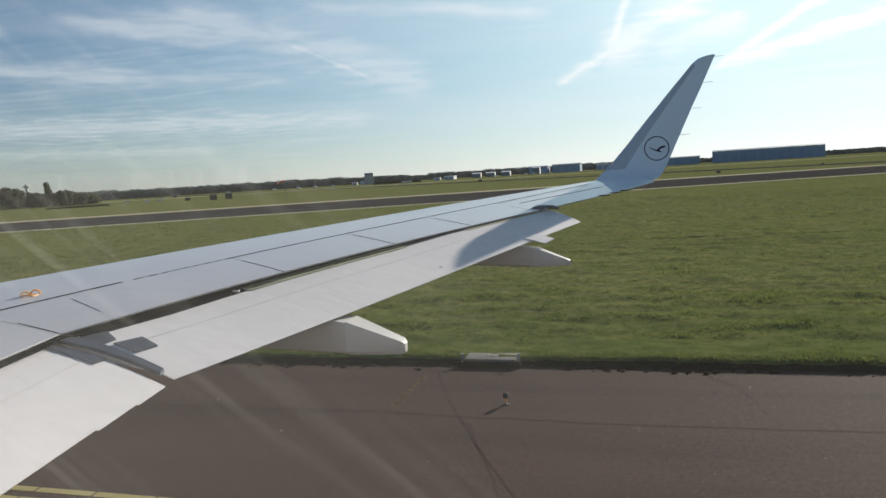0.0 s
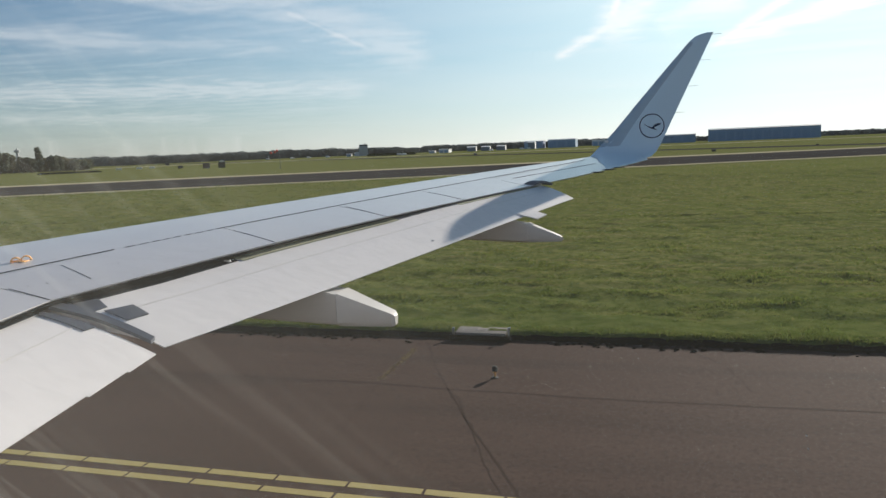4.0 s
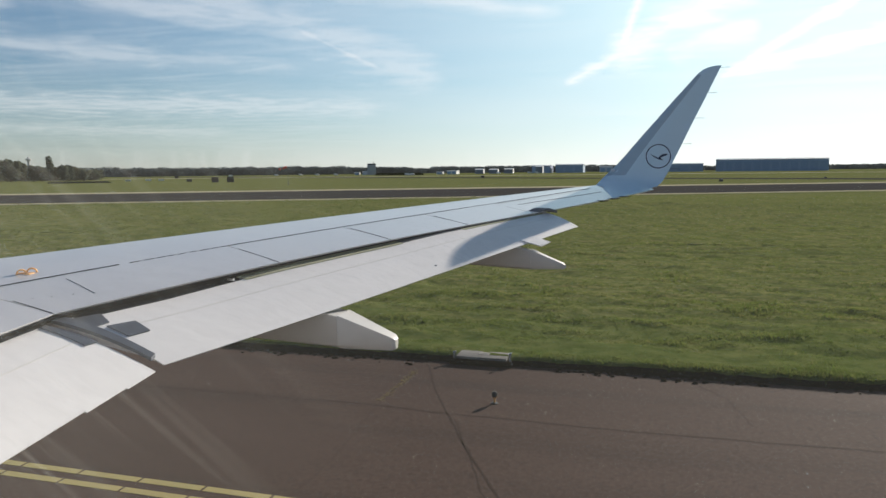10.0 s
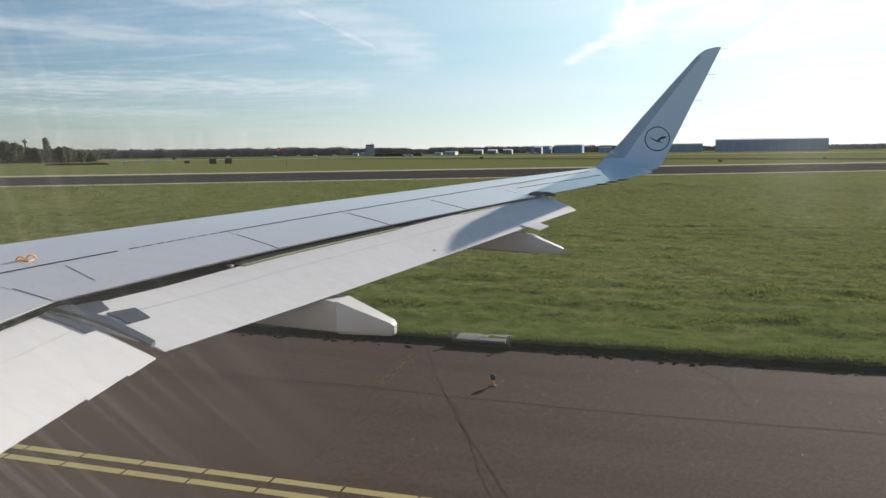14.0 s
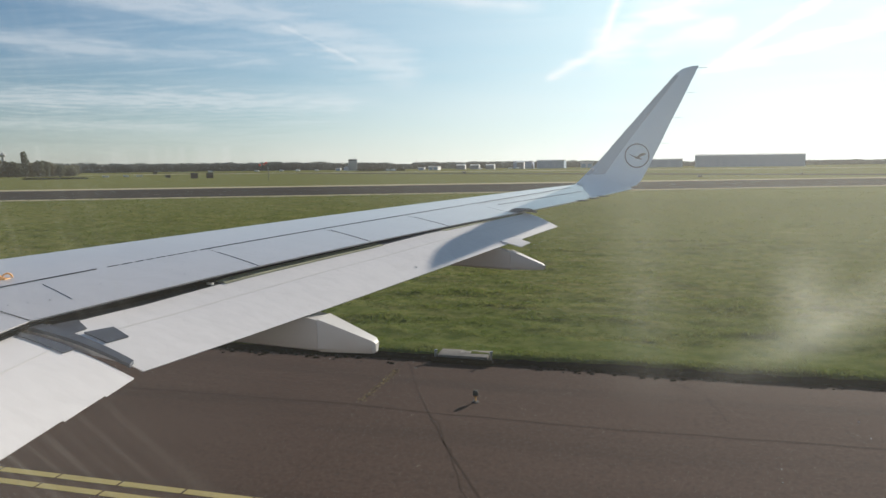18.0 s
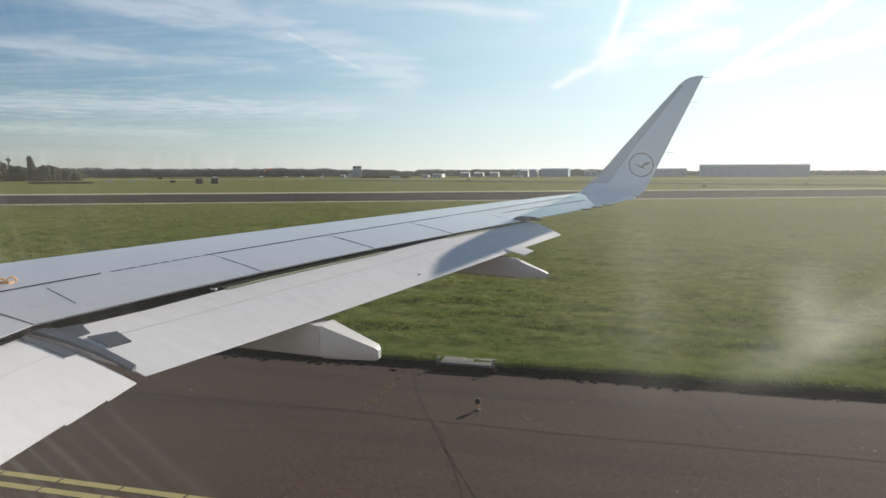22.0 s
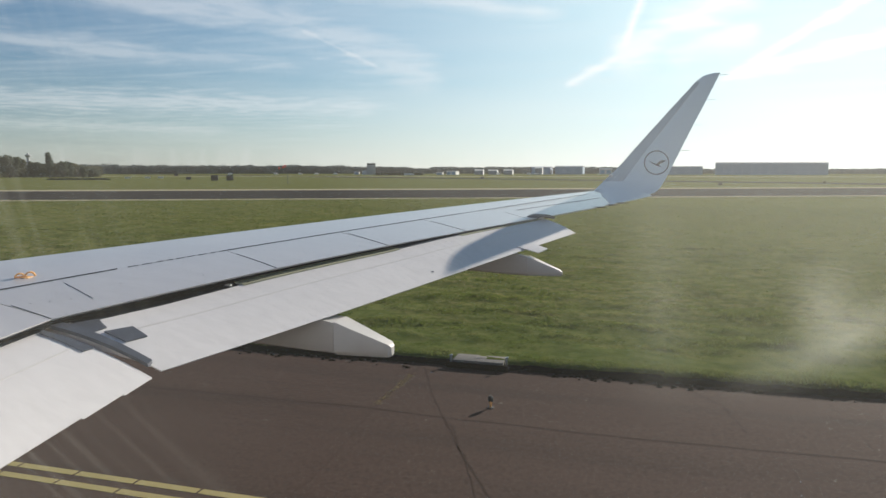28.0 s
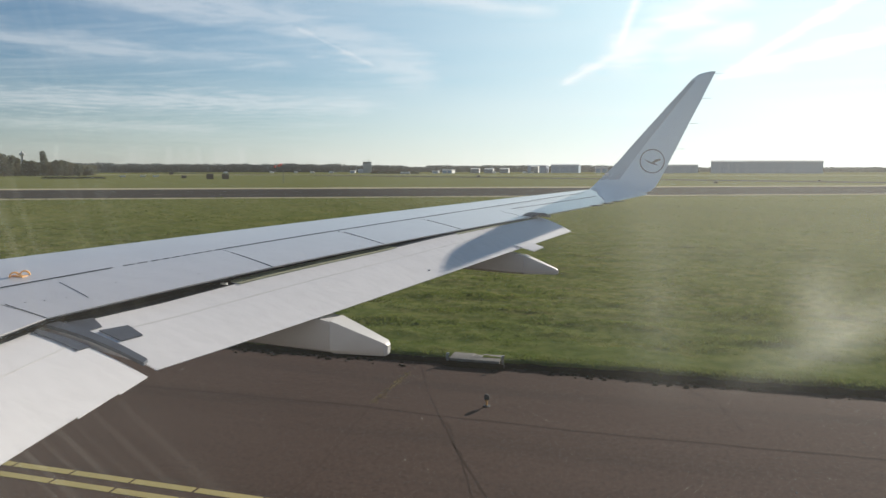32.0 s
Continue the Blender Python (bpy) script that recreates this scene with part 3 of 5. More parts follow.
for y, s in ((4.435, 0.99),):
    p = upper(y, s)
    part("rub_pad", box("rub_pad", (p.x + 0.0, p.y - 0.012, p.z - 0.075), (p.x + 0.03, p.y + 0.012, p.z - 0.055), M["steel"], 0.004), plane)

# dark strip on the flap nose paints the shade under the spoilers
flap_plate("nose_dark_strip", [(4.60, -0.02), (4.60, 0.085), (6.03, 0.072), (6.03, -0.02)], M["seal"], 0.001, 0.006, 2, outer, "dark strip painting the shade on the flap nose")
flap_plate("nose_strip", [(6.05, -0.02), (6.05, 0.11), (8.13, 0.12), (8.13, -0.02)], M["cove"], 0.004, 0.006, 2, outer, "olive primed strip on the flap nose")
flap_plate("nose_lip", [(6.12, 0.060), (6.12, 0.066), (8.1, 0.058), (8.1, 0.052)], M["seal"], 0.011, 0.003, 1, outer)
flap_plate("nose_dark_strip", [(8.15, -0.02), (8.15, 0.09), (9.23, 0.09), (9.23, -0.02)], M["metal"], 0.001, 0.006, 2, outer, "dark grey nose panel")
flap_plate("nose_strip", [(9.25, -0.02), (9.25, 0.135), (11.15, 0.12), (11.15, -0.02)], M["cove"], 0.001, 0.005, 2, outer, "olive primed strip on the flap nose")
p = flap_top(5.95, 0.03, 0.012)
part("rub_pad", box("rub_pad", (p.x - 0.035, p.y - 0.012, p.z - 0.01), (p.x + 0.035, p.y + 0.012, p.z + 0.012), M["steel"], 0.004), outer)
# inner flap: the same painted shade on its nose
flap_plate("nose_dark_strip", [(1.2, -0.02), (1.2, 0.05), (4.35, 0.03), (4.35, -0.02)], M["seal"], 0.001, 0.005, 2, inner)
arch = []
for k in range(9):
    u = k / 8
    q = trail(10.98 + 0.30 * u) + Vector((-0.10 + 0.16 * u, 0, 0.008 + 0.06 * math.sin(math.pi * u)))
    arch.append([q + Vector((dx, 0, dz)) for dx, dz in ((-0.07, 0), (0.09, -0.01), (0.09, -0.04), (-0.07, -0.03))])
part("end_bracket", loft("end_bracket", arch, M["metal"]), wing, "dark metal bracket at the flap end")

# the cove behind the spoilers, its deep shade put into the near-black colour
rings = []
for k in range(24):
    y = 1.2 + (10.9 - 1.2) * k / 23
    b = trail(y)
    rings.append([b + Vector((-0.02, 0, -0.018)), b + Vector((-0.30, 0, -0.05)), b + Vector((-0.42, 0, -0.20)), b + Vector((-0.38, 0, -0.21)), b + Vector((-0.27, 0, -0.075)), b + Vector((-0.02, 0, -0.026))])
part("flap_cove", loft("flap_cove", rings, M["seal"]), wing, "near-black cove behind the spoilers, shade painted in")


# flap track fairings
def fairing(y, tip, half, joint_x, z_top, z_bot, fore, label):
    """A canoe under the wing: tip is the tail's (x, z top, z bottom)."""
    th = part("flap_track_fairing", loft("flap_track_fairing", [
        [(x, y + sy * wd, z) for sy, z in ((-1, zt), (-0.92, zt + 0.0), (0.92, zt), (1, zt - 0.01), (1, zm), (0.75, zb + 0.03), (0.3, zb), (-0.3, zb), (-0.75, zb + 0.03), (-1, zm))]
        for x, wd, zt, zb, zm in [
            (fore - 1.0, 0.02, z_top + 0.10, z_top + 0.05, z_top + 0.07), (fore - 0.8, half * 0.5, z_top + 0.14, z_top - 0.06, z_top), (fore - 0.4, half * 0.85, z_top + 0.16, z_bot + 0.14, z_top - 0.02),
            (fore, half, z_top + 0.17, z_bot + 0.05, z_top - 0.06), (joint_x - 0.25, half, z_top + 0.04, z_bot, z_bot + 0.16), (joint_x - 0.003, half, z_top - 0.01, z_bot - 0.01, z_bot + 0.1)]],
        M["fairing"]), plane, label)
    xs = [joint_x, joint_x + (tip[0] - joint_x) * 0.5, tip[0] - 0.03, tip[0]]
    rings = []
    for x in xs:
        u = (x - joint_x) / (tip[0] - joint_x)
        wd = half * (1 - 0.55 * u)
        zt, zb = z_top + (tip[1] - z_top) * u, (z_bot - 0.01) + (tip[2] - z_bot + 0.01) * u
        if x == xs[-1]:
            wd, zt, zb = wd * 0.6, zt - 0.02, zb + 0.02
        rings.append([(x, y + sy * wd, z) for sy, z in ((-0.97, zt), (0.97, zt), (1, zt - 0.012), (1, zb + 0.05), (0.7, zb + 0.008), (0, zb), (-0.7, zb + 0.008), (-1, zb + 0.05), (-1, zt - 0.012))])
    part("fairing_tail", loft("fairing_tail", rings, M["fairing"], caps=True), th, "off-white moving tail cone")
    return th


fairing(6.25, (-2.30, 2.715, 2.585), 0.155, -2.86, 2.935, 2.60, -4.2, "canoe-shaped flap track fairing, grey-white")
fairing(9.75, (-1.04, 3.00, 2.93), 0.10, -1.52, 3.20, 2.93, -2.7, "smaller canoe-shaped flap track fairing, grey-white")
fairing(2.0, (-2.25, 2.25, 2.15), 0.13, -2.9, 2.46, 2.13, -4.2, "canoe-shaped flap track fairing, grey-white")
p = flap_end(9.9)
tab = [flap_top(9.70, 0.86, 0.006), flap_top(10.06, 0.86, 0.006), flap_end(10.06) + Vector((0.17, 0, -0.03)), flap_end(9.80) + Vector((0.17, 0, -0.04))]
part("flap_tab", mesh("flap_tab", tab + [v - Vector((0, 0, 0.012)) for v in tab], [(0, 1, 2, 3), (7, 6, 5, 4), (0, 4, 5, 1), (1, 5, 6, 2), (2, 6, 7, 3), (3, 7, 4, 0)], M["flap"]), outer)

# winglet
W_Z = [3.93, 3.96, 4.05, 4.2, 4.4, 4.6, 5.0, 5.4, 5.8, 6.15, 6.33, 6.42, 6.46, 6.485]
W_Y = [14.98, 15.20, 15.38, 15.50, 15.58, 15.64, 15.74, 15.84, 15.94, 16.02, 16.06, 16.09, 16.10, 16.105]
W_L = [-1.02, -1.02, -0.94, -0.80, -0.60, -0.42, -0.09, 0.25, 0.59, 0.895, 1.05, 1.165, 1.265, 1.40]
W_T = [0.14, 0.26, 0.36, 0.45, 0.55, 0.64, 0.825, 1.01, 1.205, 1.365, 1.45, 1.49, 1.51, 1.525]


def winglet_ring(i):
    y, z, a, b = W_Y[i], W_Z[i], W_L[i], W_T[i]
    j, k = max(i - 1, 0), min(i + 1, len(W_Z) - 1)
    t = Vector((0, W_Y[k] - W_Y[j], W_Z[k] - W_Z[j])).normalized()
    n = Vector((0, -t.z, t.y))
    c = b - a
    out = []
    for s, h in ((1, 0.004), (0.85, 0.02), (0.6, 0.042), (0.35, 0.055), (0.15, 0.045), (0.04, 0.022), (0, 0.0)):
        out.append(Vector((a + s * c, y, z)) + n * h * c)
    for s, h in ((0.04, 0.022), (0.15, 0.04), (0.35, 0.05), (0.6, 0.038), (0.85, 0.018), (1, 0.004)):
        out.append(Vector((a + s * c, y, z)) - n * h * c)
    return out


winglet = part("winglet", loft("winglet", [winglet_ring(i) for i in range(len(W_Z))], M["winglet"]), plane, "swept grey winglet with a ringed emblem")


def on_winglet(x, z, lift=0.006):
    y, a, b = np.interp(z, W_Z, W_Y), np.interp(z, W_Z, W_L), np.interp(z, W_Z, W_T)
    s = (x - a) / (b - a)
    h = float(np.interp(s, [0, 0.04, 0.15, 0.35, 0.6, 0.85, 1], [0, 0.022, 0.045, 0.055, 0.042, 0.02, 0.004])) * (b - a)
    return Vector((x, y - h * 0.97 - lift, z + h * 0.24))


CX, CZ = 0.275, 4.575
ring_o, ring_i = [], []
for k in range(48):
    a = 2 * math.pi * k / 48
    ring_o.append(on_winglet(CX + 0.258 * math.cos(a), CZ + 0.258 * math.sin(a)))
    ring_i.append(on_winglet(CX + 0.237 * math.cos(a), CZ + 0.237 * math.sin(a)))
part("emblem_ring", mesh("emblem_ring", ring_o + ring_i, [(k, (k + 1) % 48, 48 + (k + 1) % 48, 48 + k) for k in range(48)], M["navy"]), winglet, "thin dark blue ring")
swoosh = [(-0.19, 0.055), (-0.09, 0.0), (0.0, -0.035), (0.06, 0.03), (0.12, 0.055), (0.20, 0.055), (0.185, 0.02), (0.12, 0.0), (0.05, -0.035), (0.07, -0.06), (0.12, -0.085), (0.09, -0.09), (0.0, -0.07), (-0.10, -0.02)]
part("emblem_mark", mesh("emblem_mark", [on_winglet(CX + 0.92 * x, CZ + 0.92 * z) for x, z in swoosh], [tuple(range(len(swoosh)))], M["navy"]), winglet, "plain dark blue swoosh")
# the strip's darker tone also paints the shade on the curved leading edge
rows = []
for k in range(25):
    z = 4.06 + 2.24 * k / 24
    a, b = float(np.interp(z, W_Z, W_L)), float(np.interp(z, W_Z, W_T))
    wd = float(np.interp(z, [4.06, 4.5, 5.4, 6.3], [0.36, 0.30, 0.27, 0.24]))
    rows.append([on_winglet(a + q * wd * (b - a), z, 0.004) for q in (0.01, 0.06, 0.14, 0.3, 0.5, 0.75, 1.0)])
part("leading_edge", mesh("leading_edge", [p for r in rows for p in r],
     [(7 * i + j, 7 * i + j + 1, 7 * i + j + 8, 7 * i + j + 7) for i in range(24) for j in range(6)], M["edge"], True), winglet, "blue-grey leading edge strip")
edge_line = []
for k in range(20):
    z = 4.15 + 2.1 * k / 19
    a, b = float(np.interp(z, W_Z, W_L)), float(np.interp(z, W_Z, W_T))
    edge_line += [on_winglet(a + 0.27 * (b - a), z, 0.003), on_winglet(a + 0.285 * (b - a), z, 0.003)]
part("edge_seam", mesh("edge_seam", edge_line, [(2 * k, 2 * k + 1, 2 * k + 3, 2 * k + 2) for k in range(19)], M["grey"]), winglet)
part("navigation_light", box("navigation_light", (-0.70, 15.46, 4.27), (-0.62, 15.53, 4.33), M["white"], 0.02), winglet, "small pale navigation light")
# the winglet's root fairing, which laps over the wing tip along a curved joint
ROOT_Y, ROOT_S = [13.35, 13.55, 13.8, 14.2, 14.7, 15.02], [0.999, 0.90, 0.78, 0.55, 0.30, 0.03]
root_rows = []
for k in range(19):
    y = 13.35 + 1.67 * k / 18
    s0 = float(np.interp(y, ROOT_Y, ROOT_S))
    rise = 0.10 * max(0.0, (y - 14.3) / 0.72) ** 2
    root_rows.append([upper(y, s0, -0.004)] + [upper(y, s0 + (1 - s0) * j / 6, 0.008 + rise * min(1.0, 4 * (1 - j / 6) * (j + 0.2) / 6)) for j in range(7)] + [upper(y, 1.0, -0.004)])
part("root_fairing", mesh("root_fairing", [p for r in root_rows for p in r],
     [(9 * i + j, 9 * i + j + 1, 9 * i + j + 10, 9 * i + j + 9) for i in range(18) for j in range(8)], M["winglet"], True), winglet, "grey root fairing with a curved joint")
for z in (6.44, 5.91, 5.38, 4.84, 4.32):
    b = float(np.interp(z, W_Z, W_T))
    yy = float(np.interp(z, W_Z, W_Y))
    part("static_wick", loft("static_wick", [[(b - 0.03 + x, yy + 0.004 * math.cos(a), z + 0.004 * math.sin(a)) for a in (0, 2.1, 4.2)] for x in (0, 0.22)], M["metal"]), winglet)
for y in (12.85, 13.26, 13.62):
    p = trail(y)
    part("static_wick", loft("static_wick", [[(p.x - 0.05 + x, y + r * math.cos(a), p.z + 0.004 + r * math.sin(a)) for a in (2 * math.pi * k / 6 for k in range(6))] for x, r in ((0, 0.012), (0.10, 0.013), (0.24, 0.006))], M["seal"]), wing)

# hull wall with the cabin window
HULL_Y, HULL_Z, HULL_R = -1.80, 4.0, 1.975


def hull_ring(x, r):
    out = []
    for k in range(60):
        a = radians(32 + k * (360 - 44) / 59)
        out.append(Vector((x, HULL_Y + r * math.cos(a), HULL_Z + r * math.sin(a))))
    return out


shell = [[*hull_ring(x, HULL_R), *hull_ring(x, HULL_R - 0.05)[::-1]] for x in (-9, -6, -3, -1, 0, 1, 3, 5)]
part("hull_shell", loft("hull_shell", shell, M["hull"]), plane, "plain white hull skin")
for x in (-9.02, 5.02):
    part("cabin_bulkhead", loft("cabin_bulkhead", [[(x + d, HULL_Y + 1.93 * math.cos(a), HULL_Z + 1.93 * math.sin(a)) for a in (2 * math.pi * k / 40 for k in range(40))] for d in (-0.02, 0.02)], M["lining"], False), plane)


def rounded(cx, cz, hw, hh, r, n=8):
    pts = []
    for qx, qz, a0 in ((1, 1, 0), (-1, 1, 90), (-1, -1, 180), (1, -1, 270)):
        for k in range(n + 1):
            a = radians(a0 + 90 * k / n)
            pts.append((cx + qx * (hw - r) + r * math.cos(a), cz + qz * (hh - r) + r * math.sin(a)))
    return pts


def wall_y(z):
    return HULL_Y + math.sqrt(max(HULL_R ** 2 - (z - HULL_Z) ** 2, 0))


def wall_panel(name, x0, x1, hole, mat, thick):
    """The side wall between the sills of the shell, with a hole of rounded outline through it."""
    n = len(hole)
    z0, z1 = HULL_Z - 0.41, HULL_Z + 1.047
    cx, cz = sum(p[0] for p in hole) / n, sum(p[1] for p in hole) / n
    rim = []
    hx, hz = max(abs(p[0] - cx) for p in hole), max(abs(p[1] - cz) for p in hole)
    for x, z in hole:
        u, v = (x - cx) / hx, (z - cz) / hz
        k = 1 / max(abs(u), abs(v))
        u, v = u * k, v * k
        rim.append((cx + u * ((x1 - cx) if u > 0 else (cx - x0)), cz + v * ((z1 - cz) if v > 0 else (cz - z0))))
    rings = []
    for off in (0.0, -thick):
        pair = [[(x, wall_y(z) + off, z) for x, z in rim], [(x, wall_y(z) + off, z) for x, z in hole]]
        rings += pair if off == 0.0 else pair[::-1]
    return loft(name, rings + [rings[0]], mat, False, True, False)


hole = rounded(-0.09, 4.37, 0.225, 0.235, 0.12)
part("side_wall", wall_panel("side_wall", -0.7, 0.7, hole, M["hull"], 0.03), plane, "hull side wall round the cabin window")
for x0, x1 in ((-9, -0.7), (0.7, 5)):
    strip_z = [HULL_Z - 0.41 + 1.457 * k / 8 for k in range(9)]
    part("side_wall", loft("side_wall", [[*[(x, wall_y(z), z) for z in strip_z], *[(x, wall_y(z) - 0.03, z) for z in strip_z[::-1]]] for x in (x0, x1)], M["hull"]), plane)
frame_rings = []
for grow, off in ((0.035, 0.004), (0.034, 0.014), (0.004, 0.014), (0.0, 0.006), (0.0, -0.025), (0.035, -0.025)):
    frame_rings.append([(x, wall_y(z) + off, z) for x, z in rounded(-0.09, 4.37, 0.224 + grow, 0.234 + grow, 0.12 + grow)])
part("window_frame", loft("window_frame", frame_rings + [frame_rings[0]], M["lining"], True, True, False), plane, "dark grey window frame")

glass = bpy.data.materials.new("scratched_hazed_acrylic")
glass.use_nodes = True
g = Nodes(glass.node_tree)
gp = g.add("ShaderNodeTexCoord").outputs["Object"]
warped = g.add("ShaderNodeVectorMath", {0: gp, 1: g.add("ShaderNodeVectorMath", {0: g.add("ShaderNodeTexNoise", {"Vector": gp, "Scale": 85.0, "Detail": 3.0}).outputs["Color"],
                                                                                  1: (0.0035, 0, 0.0035)}, operation="MULTIPLY").outputs[0]}, operation="ADD").outputs[0]


def rub_or_veil(x, z, rx, rz, tilt, most, power=1.5):
    """A soft rub mark or painted haze veil on the pane: its middle, half sizes, tilt in degrees and strength."""
    turned = g.mapping(g.mapping(warped, (1, 0, 1), (0, 0, 0), (-x - 0.00175, 0, -z - 0.00175)), (1, 1, 1), (0, radians(tilt), 0))
    far = g.add("ShaderNodeVectorMath", {0: g.mapping(turned, (1 / rx, 0, 1 / rz))}, operation="LENGTH").outputs["Value"]
    return g.math("MULTIPLY", g.math("POWER", g.math("SUBTRACT", 1.0, far, clamp=True), power), most)


streaky = g.noise(g.mapping(g.mapping(gp, (1, 1, 1), (0, radians(33), 0)), (70, 1, 240)), 1.0, 4, 0.55)
amount = 0.0
for spot in ((0.0395, 4.3840, 0.008, 0.009, 0, 0.11), (0.0440, 4.3785, 0.026, 0.0075, 33, 0.13), (0.060, 4.390, 0.012, 0.010, 33, 0.07), (0.0125, 4.383, 0.009, 0.030, 4, 0.035)):
    amount = g.math("ADD", amount, rub_or_veil(*spot))
amount = g.math("MULTIPLY", amount, g.math("ADD", g.math("MULTIPLY", streaky, 0.9), 0.55))
# broad veils paint sun glare and the haze of distance onto the pane
amount = g.math("ADD", amount, g.math("ADD", rub_or_veil(0.046, 4.392, 0.062, 0.032, 12, 0.05, 1.0), g.math("ADD", rub_or_veil(0.044, 4.413, 0.105, 0.028, 0, 0.11, 1.0), rub_or_veil(-0.06, 4.409, 0.16, 0.013, 0, 0.03, 1.0))))
fore = g.math("SUBTRACT", g.math("MULTIPLY", g.add("ShaderNodeSeparateXYZ", {0: gp}).outputs[0], -9.0), 0.55, clamp=True)
under = g.math("MULTIPLY", g.math("SUBTRACT", 4.365, g.add("ShaderNodeSeparateXYZ", {0: gp}).outputs[2]), 30.0, clamp=True)
slant = g.noise(g.mapping(g.mapping(gp, (1, 1, 1), (0, radians(48), 0)), (230, 1, 9)), 1.0, 3, 0.55)
scratch = g.noise(g.mapping(g.mapping(gp, (1, 1, 1), (0, radians(10), 0)), (260, 1, 10)), 1.0, 3, 0.6)
scratch = g.math("ADD", g.math("MULTIPLY", slant, under), g.math("MULTIPLY", scratch, g.math("SUBTRACT", 1.0, under)))
scratch = g.math("MULTIPLY", g.ramp(scratch, [(0.50, grey(0)), (0.75, grey(1))]), fore)
# fore also adds an even veil of painted glare beside the scratches
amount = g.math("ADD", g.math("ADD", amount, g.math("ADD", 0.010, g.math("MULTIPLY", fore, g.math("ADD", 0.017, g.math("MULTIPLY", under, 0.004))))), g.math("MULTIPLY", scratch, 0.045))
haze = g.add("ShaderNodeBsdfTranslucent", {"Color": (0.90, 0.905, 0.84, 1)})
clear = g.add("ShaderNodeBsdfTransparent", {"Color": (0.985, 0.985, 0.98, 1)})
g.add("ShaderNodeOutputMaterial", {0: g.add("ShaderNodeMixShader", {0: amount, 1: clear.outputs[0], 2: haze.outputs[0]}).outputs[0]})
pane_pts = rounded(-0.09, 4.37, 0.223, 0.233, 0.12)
pane = part("window_pane", mesh("window_pane", [(x, wall_y(z) - 0.002, z) for x, z in pane_pts], [tuple(range(len(pane_pts)))], glass), plane, "clear acrylic pane with smears, fine scratches and painted haze veils")
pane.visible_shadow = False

# main landing gear that the airliner stands on
for gx, gy in ((-5.0, 2.0), (-5.0, -5.6)):
    leg = part("landing_gear", tube("landing_gear", [(0, 0.5), (0.07, 0.5), (0.07, 1.5), (0.11, 1.5), (0.11, 2.75), (0, 2.75)], M["metal"], 14, (gx, gy, 0)), plane, "steel main gear leg")
    for dy in (-0.42, 0.42):
        part("tyre", loft("tyre", [[(gx + r * math.cos(a), gy + dy + d, 0.58 + r * math.sin(a)) for a in (2 * math.pi * k / 28 for k in range(28))] for d, r in ((-0.2, 0.36), (-0.2, 0.5), (-0.13, 0.575), (0.13, 0.575), (0.2, 0.5), (0.2, 0.36))], M["seal"]), leg)

# ---- ground: taxiway, verge, grass field, far runway ----
EDGE = 14.9


def edge_wave(x):
    return 0.10 * noise.noise((x * 0.35, 1.7, 0)) + 0.05 * noise.noise((x * 1.9, 4.1, 0)) + 0.025 * noise.noise((x * 6.0, 9.0, 0))


def hump(x, y):
    """The uneven lie of the mown grass."""
    fade = min(1.0, max(0.0, (y - EDGE - 0.3) / 1.5))
    rough = 0.085 * noise.noise((x * 0.6, y * 1.05, 3.3)) + 0.048 * noise.noise((x * 1.7, y * 2.3, 8.1)) + 0.05 * noise.noise((x * 0.16, y * 0.3, 6.0))
    return fade * rough * min(1.0 + max(0.0, y - 30) / 40, 2.2)


xs = [-4500, -1500, -500, -200, -120] + [-90 + 0.8 * k for k in range(50)] + [-50 + 0.2 * k for k in range(426)] + [36 + 0.8 * k for k in range(30)] + [120, 300, 900, 2500, 4500]
levels = [(-3000, -0.05, 0), (-45, -0.05, 0), (EDGE - 0.05, -0.05, 1), (EDGE, 0.03, 1), (EDGE + 0.04, 0.12, 1), (EDGE + 0.14, 0.165, 1), (EDGE + 0.4, 0.16, 0.8), (EDGE + 0.7, 0.15, 0.6)]
levels += [(EDGE + 1.0 + 0.22 * k, 0.14 - 0.04 * min(1, k / 6), 0) for k in range(115)] + [(40.6 + 0.7 * k, 0.10, 0) for k in range(70)]
levels += [(90, 0.1, 0), (110, 0.1, 0), (300, 0.1, 0), (900, 0.05, 0), (2500, 0, 0), (4800, 0, 0)]
verts = []
for y, z, wv in levels:
    for x in xs:
        dz = 0.03 * noise.noise((x * 1.3, y * 1.3, 2)) if wv and z > 0.05 else 0
        if EDGE < y < 90 and -91 < x < 61:
            dz += hump(x, y) * min(1.0, max(0.0, (62 + 0.40 * (x + 50) - y) / 8 + 3))
        verts.append((x, y + wv * edge_wave(x), z + dz))
n = len(xs)
faces = [(i * n + j, i * n + j + 1, (i + 1) * n + j + 1, (i + 1) * n + j) for i in range(len(levels) - 1) for j in range(n - 1)]
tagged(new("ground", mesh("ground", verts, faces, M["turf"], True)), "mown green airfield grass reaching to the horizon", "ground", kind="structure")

taxi = tagged(new("taxiway", box("taxiway", (-400, -40, -0.2), (400, EDGE + 0.25, 0.0), M["asphalt"])), "brown-grey asphalt taxiway", "taxiway", kind="structure")


